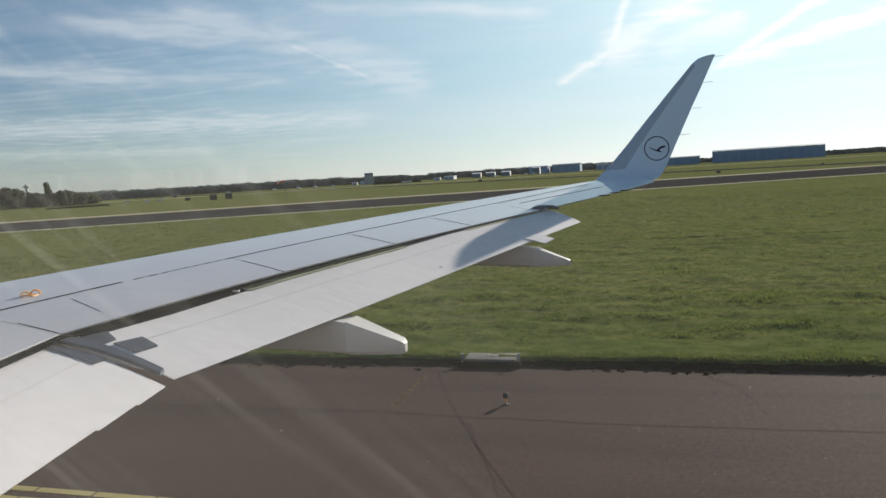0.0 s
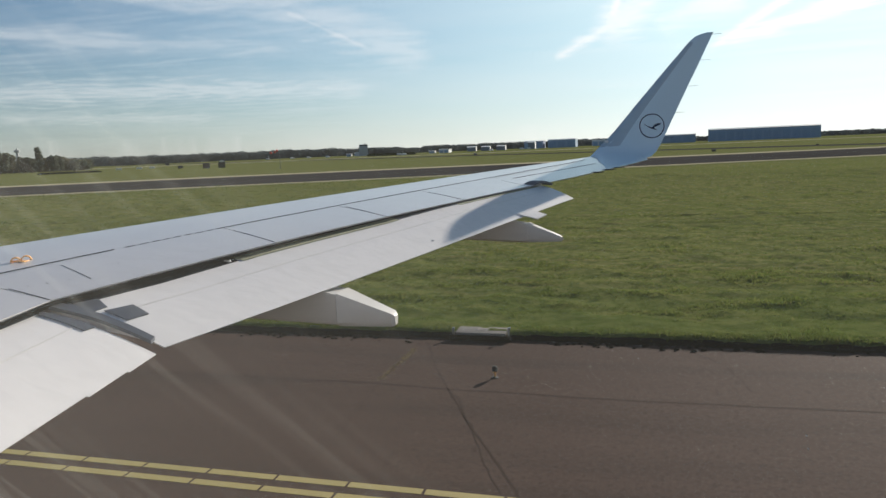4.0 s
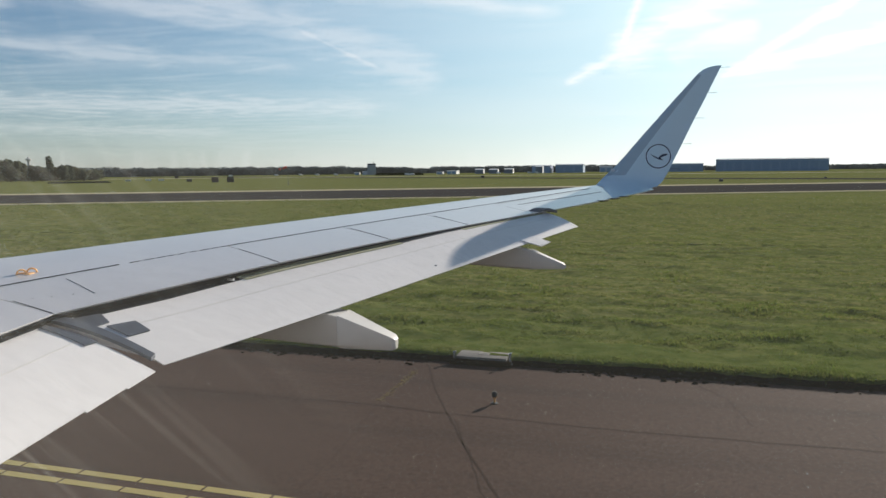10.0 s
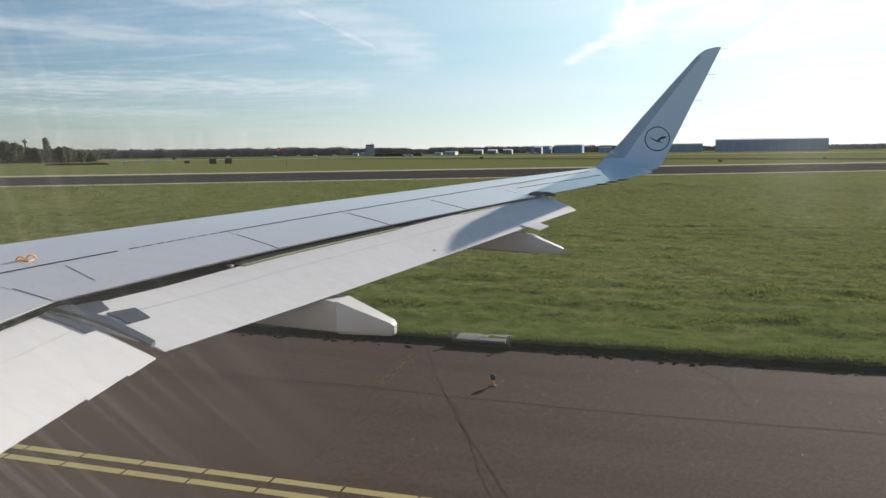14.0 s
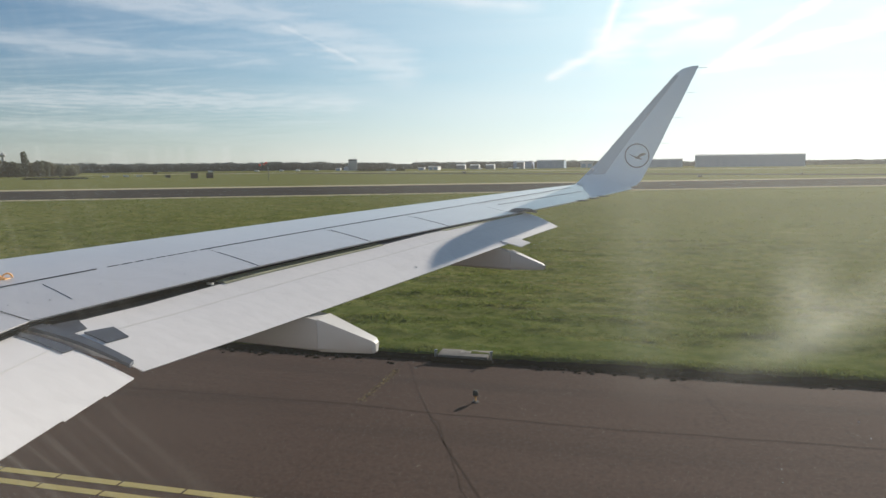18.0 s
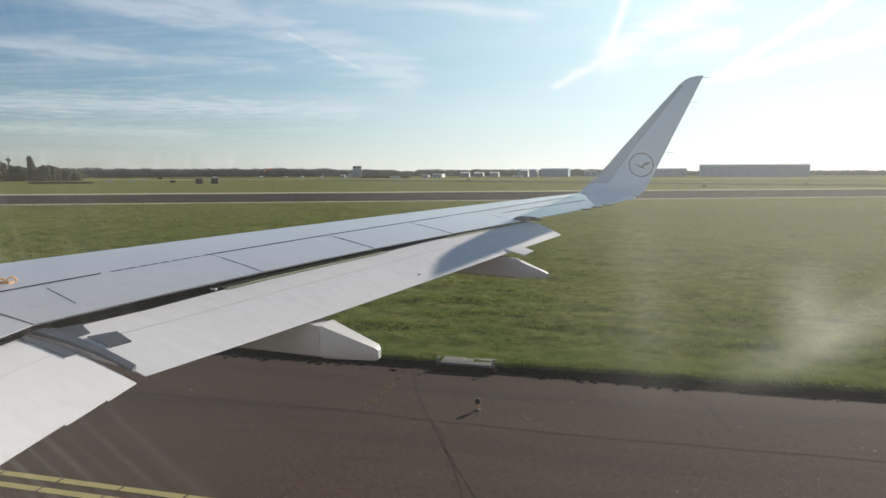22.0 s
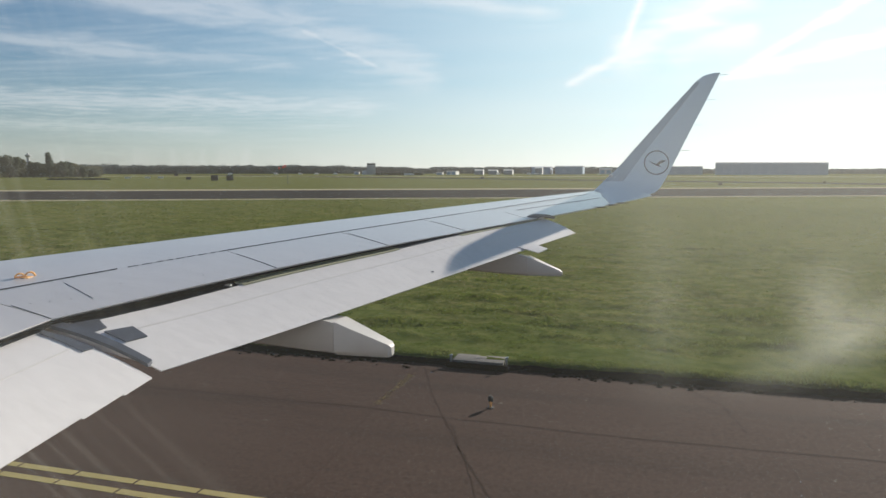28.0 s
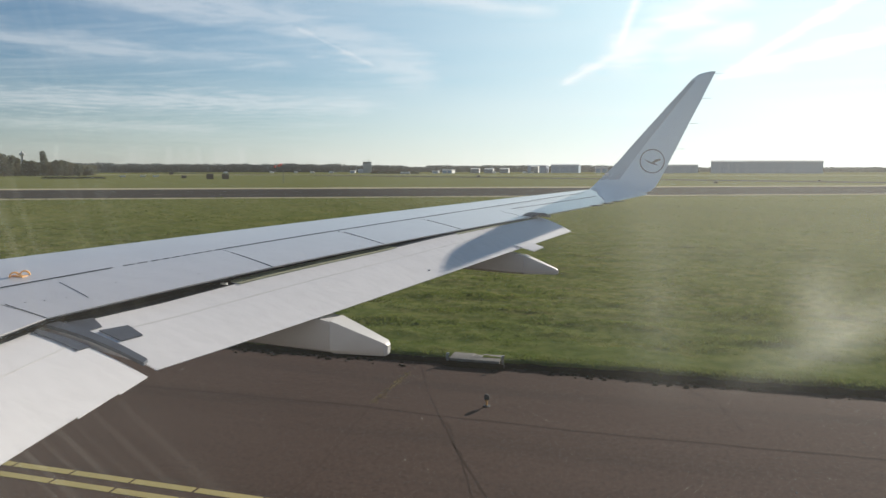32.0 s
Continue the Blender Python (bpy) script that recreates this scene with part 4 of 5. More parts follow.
def strip(name, a, b, width, mat, z, thick=0.004, parent=None, cuts=1, label=""):
    """A flat band of paint or tar from a to b, slightly uneven along its edges."""
    a, b = Vector((*a, 0)), Vector((*b, 0))
    d = (b - a).normalized()
    sd = Vector((-d.y, d.x, 0)) * width / 2
    v, f = [], []
    for k in range(cuts + 1):
        p = a.lerp(b, k / cuts)
        j = 1 + (0.05 * random.uniform(-1, 1) if cuts > 1 else 0)
        v += [p + sd * j + Vector((0, 0, z)), p - sd * j + Vector((0, 0, z))]
    m = len(v)
    v += [q - Vector((0, 0, thick)) for q in v]
    for k in range(cuts):
        i = 2 * k
        f += [(i, i + 1, i + 3, i + 2), (i, i + 2, i + 2 + m, i + m), (i + 1, i + 1 + m, i + 3 + m, i + 3)]
    f += [(0, m, 1 + m, 1), (m - 2, m - 1, 2 * m - 1, 2 * m - 2)]
    return part(name, mesh(name, v, f, mat), parent, label)


# double yellow side line in separate dashes
LINE = 7.86
for row, shift in ((0.0, 0.26), (0.31, 0.20)):
    x = -32.0 + shift
    while x < 34:
        strip("yellow_dash", (x, LINE - row), (x + 1.00, LINE - row), 0.135, M["yellow"], 0.004, parent=taxi)
        x += 1.04


def crack(pts, width=0.03):
    path = []
    for (ax, ay), (bx, by) in zip(pts, pts[1:]):
        for k in range(8):
            u = k / 8
            path.append((ax + (bx - ax) * u + random.uniform(-1, 1) * 0.02, ay + (by - ay) * u + random.uniform(-1, 1) * 0.02))
    path.append(pts[-1])
    v, f = [], []
    for i, p in enumerate(path):
        q, r = Vector(path[min(i + 1, len(path) - 1)]), Vector(path[max(i - 1, 0)])
        d = (q - r).normalized()
        sd = Vector((-d.y, d.x)) * width / 2 * random.uniform(0.5, 1.3)
        v += [(p[0] + sd.x, p[1] + sd.y, 0.003), (p[0] - sd.x, p[1] - sd.y, 0.003)]
        if i:
            f.append((2 * i - 2, 2 * i - 1, 2 * i + 1, 2 * i))
    part("sealed_crack", mesh("sealed_crack", v, f, M["tar"]), taxi)


crack([(-30, 11.6), (-18, 11.62), (-9.8, 11.59), (-4.87, 11.66), (-3.28, 11.56), (-0.13, 11.48), (3.8, 11.6), (8, 11.6)], 0.06)
crack([(-4.72, 14.6), (-4.68, 13.86), (-4.72, 11.74), (-4.50, 9.81), (-4.44, 8.56), (-4.5, 7.9)], 0.014)
crack([(-4.6, 14.5), (-3.67, 12.3), (-2.8, 10.53), (-1.84, 8.72), (-1.4, 7.9)], 0.032)
crack([(-3.35, 11.6), (-3.0, 11.1), (-2.15, 9.02), (-1.65, 7.9)], 0.02)
crack([(1.07, 14.4), (1.58, 13.62), (1.84, 12.22)], 0.03)
crack([(-13.5, 14.7), (-12.4, 12.4), (-12.1, 8)], 0.03)
crack([(9.5, 14.7), (10.3, 12.0), (10.6, 7)], 0.03)
# weeds along the crack
bm = bmesh.new()
for _ in range(220):
    u = random.random()
    bx, by = -4.69 - 0.03 * u + random.gauss(0, 0.035), 13.95 - 2.1 * u + random.gauss(0, 0.04)
    a = random.uniform(0, 6.28)
    h = random.uniform(0.008, 0.025)
    vs = [bm.verts.new((bx + 0.012 * math.cos(a), by + 0.012 * math.sin(a), 0)), bm.verts.new((bx - 0.012 * math.cos(a), by - 0.012 * math.sin(a), 0)), bm.verts.new((bx + random.gauss(0, 0.02), by + random.gauss(0, 0.02), h))]
    bm.faces.new(vs)
tagged(new("crack_weeds", bm_mesh("crack_weeds", bm, M["dryweed"])), "small dry weeds growing in a tarmac crack", "weeds", kind="stuff")
# loose pale grit
v, f = [], []
for _ in range(110):
    x, y, r = random.uniform(-14, 6), random.uniform(8.9, 14.7), random.uniform(0.004, 0.012)
    i = len(v)
    v += [(x + r, y, 0), (x - r * 0.5, y + r, 0), (x - r * 0.6, y - r, 0), (x, y, r * 1.2)]
    f += [(i, i + 1, i + 3), (i + 1, i + 2, i + 3), (i + 2, i, i + 3)]
tagged(new("grit", mesh("grit", v, f, M["white"])), "scattered pale grit on the asphalt", "grit", kind="stuff")


# grass tufts, denser near the edge
DRAINS = (-3.43, -12.4, 6.2, 15.5, 27.0)


def tufts(name, count, x0, x1, y0, y1, size, seed, power=1.0, sparse=False):
    r = np.random.RandomState(seed)
    x = r.uniform(x0, x1, count)
    y = y0 + (y1 - y0) * r.uniform(0, 1, count) ** power
    keep = np.array([noise.noise((px * 0.45, py * 0.9, 0.0)) + 0.5 * noise.noise((px * 1.7, py * 2.1, 5.0)) for px, py in zip(x, y)])
    ok = keep > r.uniform(-0.75, 0.45, count)
    if sparse:
        ok = keep > 0.22 + r.uniform(0, 0.35, count)
    for dx in DRAINS:
        ok &= (np.abs(x - dx) > 0.78) | (y > 15.5)
    ok &= y < 97 + 0.455 * (x + 50)
    x, y, keep = x[ok], y[ok], keep[ok]
    m = len(x)
    edge = np.array([edge_wave(px) for px in x])
    y = np.where(y < EDGE + 1.0, y + edge, y)
    z = np.array([hump(px, py) for px, py in zip(x, y)]) + 0.09 + 0.06 * np.clip((EDGE + 1.6 - y) / 1.4, 0, 1) - 0.13 * np.clip((EDGE + 0.14 + edge - y) / 0.18, 0, 1)
    vs, nb = [], 4
    for b in range(nb):
        a = r.uniform(0, 6.283, m)
        h = size * r.uniform(0.35, 1.1, m) * (1 + 1.2 * np.clip(keep, 0, 1))
        wd = size * r.uniform(0.16, 0.34, m)
        lean = size * r.uniform(0.1, 0.8, m)
        ox, oy = r.normal(0, size * 0.45, m), r.normal(0, size * 0.45, m)
        c, s = np.cos(a), np.sin(a)
        vs.append(np.stack([np.stack([x + ox + c * wd, y + oy + s * wd, z], 1), np.stack([x + ox - c * wd, y + oy - s * wd, z], 1),
                            np.stack([x + ox - s * lean, y + oy + c * lean, z + h], 1)], 1).reshape(-1, 3))
    vs = np.concatenate(vs)
    t = len(vs) // 3
    me = bpy.data.meshes.new(name)
    me.vertices.add(len(vs))
    me.vertices.foreach_set("co", vs.ravel())
    me.loops.add(t * 3)
    me.loops.foreach_set("vertex_index", np.arange(t * 3, dtype=np.int32))
    me.polygons.add(t)
    me.polygons.foreach_set("loop_start", np.arange(0, t * 3, 3, dtype=np.int32))
    me.materials.append(M["blade"])
    me.update(calc_edges=True)
    return tagged(new(name, me), "short uneven grass with darker and dry tufts", "grass", kind="stuff")


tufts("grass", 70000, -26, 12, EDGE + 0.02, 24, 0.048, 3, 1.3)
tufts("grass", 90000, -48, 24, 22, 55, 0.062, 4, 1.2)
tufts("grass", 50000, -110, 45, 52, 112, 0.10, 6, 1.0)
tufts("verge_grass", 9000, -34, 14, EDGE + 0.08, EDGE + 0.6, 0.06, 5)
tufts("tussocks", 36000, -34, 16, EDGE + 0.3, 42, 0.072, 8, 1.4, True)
# dark strip along the broken edge: soil, with the shade of the bank painted in
v, f = [], []
edge_xs = [-45 + 0.08 * k for k in range(800)]
for x in edge_xs:
    e = edge_wave(x)
    j = noise.noise((x * 3.1, 7.7, 0)), noise.noise((x * 9.3, 2.2, 0))
    v += [(x, EDGE - 0.09 + e - 0.08 * j[0] - 0.04 * j[1], 0.002), (x, EDGE - 0.03 + e, 0.045 + 0.03 * j[1]), (x, EDGE + 0.03 + e, 0.115 + 0.03 * j[0])]
for k in range(len(edge_xs) - 1):
    for q in (0, 1):
        a = 3 * k + q
        f.append((a, a + 3, a + 4, a + 1))
tagged(new("soil_shade_edge", mesh("soil_shade_edge", v, f, M["soil"])), "dark uneven soil strip along the taxiway edge, bank shade painted in", "soil", kind="stuff")

# crumbled clods that lie along the broken edge
v, f = [], []
clod_r = random.Random(17)
for _ in range(130):
    x = clod_r.choice((clod_r.uniform(-12, 5), clod_r.gauss(-7.5, 1.5), clod_r.gauss(-0.3, 0.8)))
    y, r = EDGE - 0.12 + edge_wave(x) - abs(clod_r.gauss(0, 0.16)), clod_r.uniform(0.015, 0.055)
    i = len(v)
    ring = [(x + r * 1.5 * math.cos(a) * clod_r.uniform(0.7, 1.2), y + r * math.sin(a) * clod_r.uniform(0.7, 1.2)) for a in (2 * math.pi * k / 7 for k in range(7))]
    v += [(px, py, -0.002) for px, py in ring] + [(x + 0.6 * (px - x), y + 0.6 * (py - y), r * clod_r.uniform(0.5, 0.9)) for px, py in ring] + [(x, y, r * 0.9)]
    f += [(i + k, i + (k + 1) % 7, i + 7 + (k + 1) % 7, i + 7 + k) for k in range(7)] + [(i + 7 + k, i + 7 + (k + 1) % 7, i + 14) for k in range(7)]
tagged(new("soil_clods", mesh("soil_clods", v, f, M["soil"])), "dark crumbled clods of soil along the taxiway edge", "soil", kind="stuff")

# far runway, its pale verges, a perimeter road widened to fit the camera's view
far_dir = Vector((1, 0.455, 0)).normalized()


def band(name, near, deep, mat, z, label, category, kind="structure", turn=0.0):
    d = Matrix.Rotation(radians(turn), 3, "Z") @ far_dir
    sd = Vector((-d.y, d.x, 0))
    a = Vector((-50, 102, 0)) + sd * near
    pts = [a - d * 2500, a + d * 2500, a + d * 2500 + sd * deep, a - d * 2500 + sd * deep]
    v = [(p.x, p.y, z) for p in pts] + [(p.x, p.y, z - 0.1) for p in pts]
    return tagged(new(name, mesh(name, v, [(0, 1, 2, 3), (0, 4, 5, 1), (1, 5, 6, 2), (2, 6, 7, 3), (3, 7, 4, 0)], mat)), label, category, kind=kind)


band("runway", -3.5, 46, M["runway"], 0.16, "dark asphalt runway across the field", "runway")
band("runway_verge", -7.0, 3.4, M["dryland"], 0.15, "pale dry verge along the runway", "verge")
band("runway_verge", 42.6, 11, M["dryland"], 0.15, "pale dry verge along the runway", "verge")
band("perimeter_road", 190, 28, M["runway"], 0.13, "asphalt road across the field, widened to fit the view", "road", turn=-59.5)
band("apron", 420, 30, M["dryland"], 0.16, "pale dry strip of far grassland", "grassland", turn=-14)


# ---- things beside the taxiway ----
def drain(m):
    th = tagged(new("drain_cover"), "pale concrete drain cover with metal lugs set in the grass edge", "drain cover", "drains along the taxiway edge")
    th.matrix_world = m
    part("slab", box("slab", (-0.58, -0.25, -0.02), (0.58, 0.30, 0.175), M["oldstone"], 0.015), th)
    for sx, tall in ((-0.64, 0.27), (0.64, 0.30)):
        bend = [(sx, -0.14, -0.02), (sx, -0.14, tall - 0.07), (sx + 0.01, -0.15, tall - 0.02), (sx + 0.035, -0.17, tall)]
        part("lug", loft("lug", [[(x + r * math.cos(a), y + r * math.sin(a), z) for a in (2 * math.pi * k / 8 for k in range(8))] for (x, y, z), r in zip(bend, (0.03, 0.026, 0.04, 0.022))], M["steel"]), th, "dull steel lug")
        part("lug_foot", tube("lug_foot", [(0, -0.02), (0.07, -0.02), (0.065, 0.06), (0.03, 0.09), (0, 0.09)], M["oldstone"], 10, (sx, -0.15, 0)), th)
    part("plate", box("plate", (-0.10, -0.02, 0.176), (0.14, 0.18, 0.181), M["concrete"], 0.002), th, "pale worn square plate")
    for y0 in (0.02, 0.09):
        part("plate_bar", box("plate_bar", (-0.07, y0, 0.182), (0.11, y0 + 0.035, 0.184), M["oldstone"]), th)
    # dark lip before the slab paints the shade on its front face
    part("dark_lip", box("dark_lip", (-0.7, -0.34, -0.02), (0.7, -0.255, 0.13), M["soil"], 0.02), th, "dark lip painting the shade on the slab front")
    return th


first = drain(pose(DRAINS[0], 15.0, -0.005))
for x in DRAINS[1:]:
    copy_thing(first, pose(x, 15.01, -0.005))


def edge_light(name, m, lens, label, tall):
    th = tagged(new(name), label, "edge light", name + " row")
    th.matrix_world = m
    part("base_plate", tube("base_plate", [(0.0, 0), (0.07, 0), (0.07, 0.012), (0.03, 0.025), (0.0, 0.025)], M["signblack"]), th)
    part("stem", tube("stem", [(0.0, 0.02), (0.018, 0.02), (0.018, tall), (0.035, tall + 0.01), (0.035, tall + 0.03), (0, tall + 0.03)], M["orange"], 10), th, "yellow-orange stem")
    part("lens", tube("lens", [(0.0, tall + 0.03), (0.05, tall + 0.03), (0.055, tall + 0.09), (0.035, tall + 0.13), (0.0, tall + 0.14)], M[lens], 12), th)
    return th


one = edge_light("edge_light", pose(-2.6, 12.3, 0), "signblack", "small dark taxiway edge light on a short stem", 0.10)
for x in (7.6, 19.0, 30.0):
    copy_thing(one, pose(x, 11.96, 0))


def disc_light(m):
    th = tagged(new("warning_disc"), "orange-red disc marker on a short white post", "marker", "disc markers")
    th.matrix_world = m
    part("post", tube("post", [(0, 0), (0.02, 0), (0.02, 0.24), (0, 0.24)], M["white"], 8), th)
    part("disc", loft("disc", [[(x, 0.11 * math.cos(a), 0.33 + 0.13 * math.sin(a)) for a in (2 * math.pi * k / 20 for k in range(20))] for x in (-0.03, -0.035, 0.03, 0.035)], M["amber"]), th, "faded orange disc")
    return th


AFT = 19.5  # the crossing with the ladder marking and the signs has been passed
d0 = disc_light(pose(AFT - 4.51, 10.26, 0, 0, 0, 20))
copy_thing(d0, pose(AFT - 4.30, 12.79, 0, 0, 0, 20))
for x in (AFT - 5.95, AFT - 5.0):
    strip("ladder_rail", (x, 2.0), (x + 0.55, 14.0), 0.24, M["yellow"], 0.004, parent=taxi, cuts=16)
for y in (3.0, 3.5, 6.0, 6.5, 9.0, 9.5, 12.0, 12.5, 13.88):
    x = AFT - 5.9 + (y - 2) * 0.046
    strip("ladder_rung", (x + 0.12, y), (x + 0.83, y), 0.22, M["yellow"], 0.0035, parent=taxi, cuts=3)
for x in (28.0, 55.0, 82.0):
    strip("yellow_bar", (x, 5.0), (x - 0.15, 12.4), 0.86, M["yellow"], 0.004, parent=taxi, cuts=14)
strip("red_patch", (95, 5.5), (110, 5.5), 3.0, M["red"], 0.004, parent=taxi, cuts=6)
for k in range(2):
    strip("yellow_line", (112 + 0.5 * k, 4), (112 + 0.5 * k, 14.3), 0.2, M["yellow"], 0.004, parent=taxi, cuts=8)
for k in range(6):
    for j in range(2):
        strip("yellow_dash", (113.4 + 0.5 * j, 4 + 1.7 * k), (113.4 + 0.5 * j, 4.9 + 1.7 * k), 0.22, M["yellow"], 0.004, parent=taxi)

path = tagged(new("service_path", box("service_path", (AFT - 6.6, 14.8, -0.1), (AFT - 3.9, 17.7, 0.135), M["asphalt"], 0.01)), "worn asphalt path from taxiway to a slab", "path", kind="structure")
slab = tagged(new("service_slab"), "concrete slab with a raised hatch and two pipe stubs", "concrete slab")
slab.matrix_world = pose(AFT - 5.6, 18.9, 0.0)
part("slab", box("slab", (-1.4, -1.15, 0.0), (1.25, 1.1, 0.26), M["concrete"], 0.02), slab)
part("hatch", box("hatch", (-0.7, -0.1, 0.26), (0.2, 0.8, 0.34), M["concrete"], 0.01), slab)
for x, y in ((0.75, -0.2), (1.0, 0.45)):
    part("pipe_stub", tube("pipe_stub", [(0, 0.2), (0.045, 0.2), (0.045, 0.55), (0.07, 0.55), (0.07, 0.62), (0, 0.62)], M["metal"], 10, (x, y, 0)), slab)


def airfield_sign(m, face, label, length=2.6, high=0.95):
    th = tagged(new("airfield_sign"), label, "sign")
    th.matrix_world = m
    part("housing", box("housing", (-0.14, -length / 2, 0.25), (0.14, length / 2, 0.25 + high), M["signback"], 0.02), th)
    part("face", box("face", (-0.155, -length / 2 + 0.05, 0.30), (-0.142, length / 2 - 0.05, 0.20 + high), M[face], 0.003), th)
    for k in range(3):
        part("message_bar", box("message_bar", (-0.162, -0.8 + 0.6 * k, 0.42), (-0.156, -0.45 + 0.6 * k, 0.08 + high), M["white"]), th)
    for y in (-length / 2 + 0.2, length / 2 - 0.2):
        part("leg", box("leg", (-0.04, y - 0.04, 0.0), (0.04, y + 0.04, 0.26), M["metal"], 0.005), th)
    part("plinth", box("plinth", (-0.6, -length / 2 - 0.3, -0.05), (0.6, length / 2 + 0.3, 0.15), M["concrete"], 0.02), th)
    return th


airfield_sign(pose(AFT - 3.6, 24.2, 0.05), "signred", "red airfield sign on a concrete plinth")
airfield_sign(pose(122, 22.5, 0.05), "signblack", "grey-backed airfield sign on a concrete plinth in the grass")

guard = tagged(new("guard_light"), "round-headed guard light on a thin post by the slab", "guard light")
guard.matrix_world = pose(AFT - 3.1, 21.3, 0.08)
part("post", tube("post", [(0, -0.1), (0.03, -0.1), (0.028, 0.55), (0, 0.55)], M["signback"], 8), guard)
part("head", tube("head", [(0, 0.52), (0.07, 0.54), (0.13, 0.64), (0.12, 0.74), (0.05, 0.80), (0, 0.81)], M["signback"], 14), guard, "rounded grey lamp head")
part("foot", box("foot", (-0.18, -0.18, -0.1), (0.18, 0.18, 0.06), M["concrete"], 0.02), guard)

# ---- middle distance of the field ----
def louvre(m):
    th = tagged(new("equipment_cabin"), "dark slatted equipment cabin on the far grass", "cabin", "equipment cabins")
    th.matrix_world = m
    part("body", box("body", (-1.5, -1.2, 0), (1.5, 1.2, 2.35), M["signblack"], 0.05), th)
    for k in range(5):
        part("slat", box("slat", (-1.35 + 0.58 * k, -1.3, 0.2), (-1.0 + 0.58 * k, -1.205, 2.2), M["bark"]), th)
    part("roof", box("roof", (-1.6, -1.4, 2.35), (1.6, 1.4, 2.45), M["metal"]), th)
    return th


l0 = louvre(pose(*bearing(34.2, 330), 0.05, 0, 0, 34))
copy_thing(l0, pose(*bearing(33.05, 330), 0.05, 0, 0, 33))
small = tagged(new("equipment_box"), "low dark equipment box in the grass", "box", "equipment boxes")
small.matrix_world = pose(*bearing(36.1, 370), 0.05, 0, 0, 36)
part("body", box("body", (-1.2, -0.8, 0), (1.2, 0.8, 1.3), M["signblack"], 0.05), small)
part("lid", box("lid", (-1.3, -0.9, 1.3), (1.3, 0.9, 1.42), M["metal"]), small)
for b, d, k in ((-5.7, 232, 0.5), (-12.7, 290, 0.4), (12.8, 400, 0.8), (37.0, 640, 1.3)):
    copy_thing(small, pose(*bearing(b, d), 0.05, 0, 0, b) @ Matrix.Diagonal((k, k, k, 1)))

mast = tagged(new("wind_mast"), "thin mast with a crossarm and three dark red balls", "mast")
mast.matrix_world = pose(*bearing(28.6, 230), 0.05, 0, 0, 28)
part("pole", tube("pole", [(0, 0), (0.09, 0), (0.05, 6.2), (0, 6.2)], M["metal"], 8), mast)
part("crossarm", box("crossarm", (-2.6, -0.05, 5.75), (0.6, 0.05, 5.87), M["metal"]), mast)
for x, z in ((-2.6, 5.3), (-1.4, 5.6), (-0.7, 5.9)):
    part("ball", tube("ball", [(0, z - 0.42), (0.28, z - 0.33), (0.42, z), (0.28, z + 0.33), (0, z + 0.42)], M["signred"], 12, (x, 0, 0)), mast)


def car(m, mat, label):
    th = tagged(new("parked_van"), label, "van", "far vans")
    th.matrix_world = m
    part("body", loft("body", [[(x, y, z) for y, z in ((-0.95, 0.35), (0.95, 0.35), (0.95, 1.2), (0.8, h), (-0.8, h), (-0.95, 1.2))] for x, h in ((-2.5, 1.7), (-2.2, 2.1), (1.0, 2.1), (1.7, 1.35), (2.5, 1.25))], M[mat], False), th)
    part("windscreen", box("windscreen", (1.05, -0.75, 1.35), (1.35, 0.75, 1.85), M["darkglass"]), th)
    for x in (-1.6, 1.6):
        for y in (-0.9, 0.9):
            part("wheel", loft("wheel", [[(x + 0.35 * math.cos(a), y + d, 0.35 + 0.35 * math.sin(a)) for a in (2 * math.pi * k / 14 for k in range(14))] for d in (-0.12, 0.12)], M["signblack"]), th)
    return th


c0 = car(pose(*bearing(27.6, 860), 0.05, 0, 0, 20), "white", "white van on the far airfield road")
for b, d, rz in ((26.3, 860, 0), (33.0, 800, 40), (24.8, 820, 15), (19.0, 700, 5), (18.6, 700, 5), (29.5, 860, 15), (11.5, 820, 3), (9.0, 820, 12), (8.4, 820, 12)):
    copy_thing(c0, pose(*bearing(b, d), 0.05, 0, 0, rz))
board = tagged(new("marker_board"), "low white marker board standing in far grass", "marker board", "marker boards")
board.matrix_world = pose(*bearing(40.4, 420), 0.05, 0, 0, 40)
part("panel", box("panel", (-1.5, -0.06, 0.25), (1.5, 0.06, 1.0), M["white"], 0.03), board)
for x in (-1.1, 1.1):
    part("leg", box("leg", (x - 0.05, -0.05, 0), (x + 0.05, 0.05, 0.27), M["metal"]), board)
for b in (39.0, 38.1):
    copy_thing(board, pose(*bearing(b, 430), 0.05, 0, 0, b))


# ---- buildings on the horizon ----
def shed(b0, b1, dist, high, mat, label, name="hangar", roof="roof", doors=6, deep=40, turn=0.0):
    ax, ay = bearing(b0, dist)
    bx, by = bearing(b1, dist)
    length = math.hypot(bx - ax, by - ay)
    th = tagged(new(name), label, "hangar" if name == "hangar" else "building", "buildings beyond the field")
    th.matrix_world = Matrix.Translation((ax, ay, 0)) @ Matrix.Rotation(math.atan2(by - ay, bx - ax) + radians(turn), 4, "Z")
    part("wall", box("wall", (0, 0, 0), (length, deep, high * 0.9), M[mat]), th)
    part("roof", loft("roof", [[(x, -0.6, high * 0.9), (x, deep * 0.12, high), (x, deep * 0.88, high), (x, deep + 0.6, high * 0.9)] for x in (-0.6, length + 0.6)], M[roof], False), th)
    for k in range(doors):
        x0 = length * (k + 0.12) / doors
        x1 = length * (k + 0.88) / doors
        part("door", box("door", (x0, -0.35, 0), (x1, -0.02, high * 0.7), M["cladding" if mat != "cladding" else "doors"]), th)
    return th


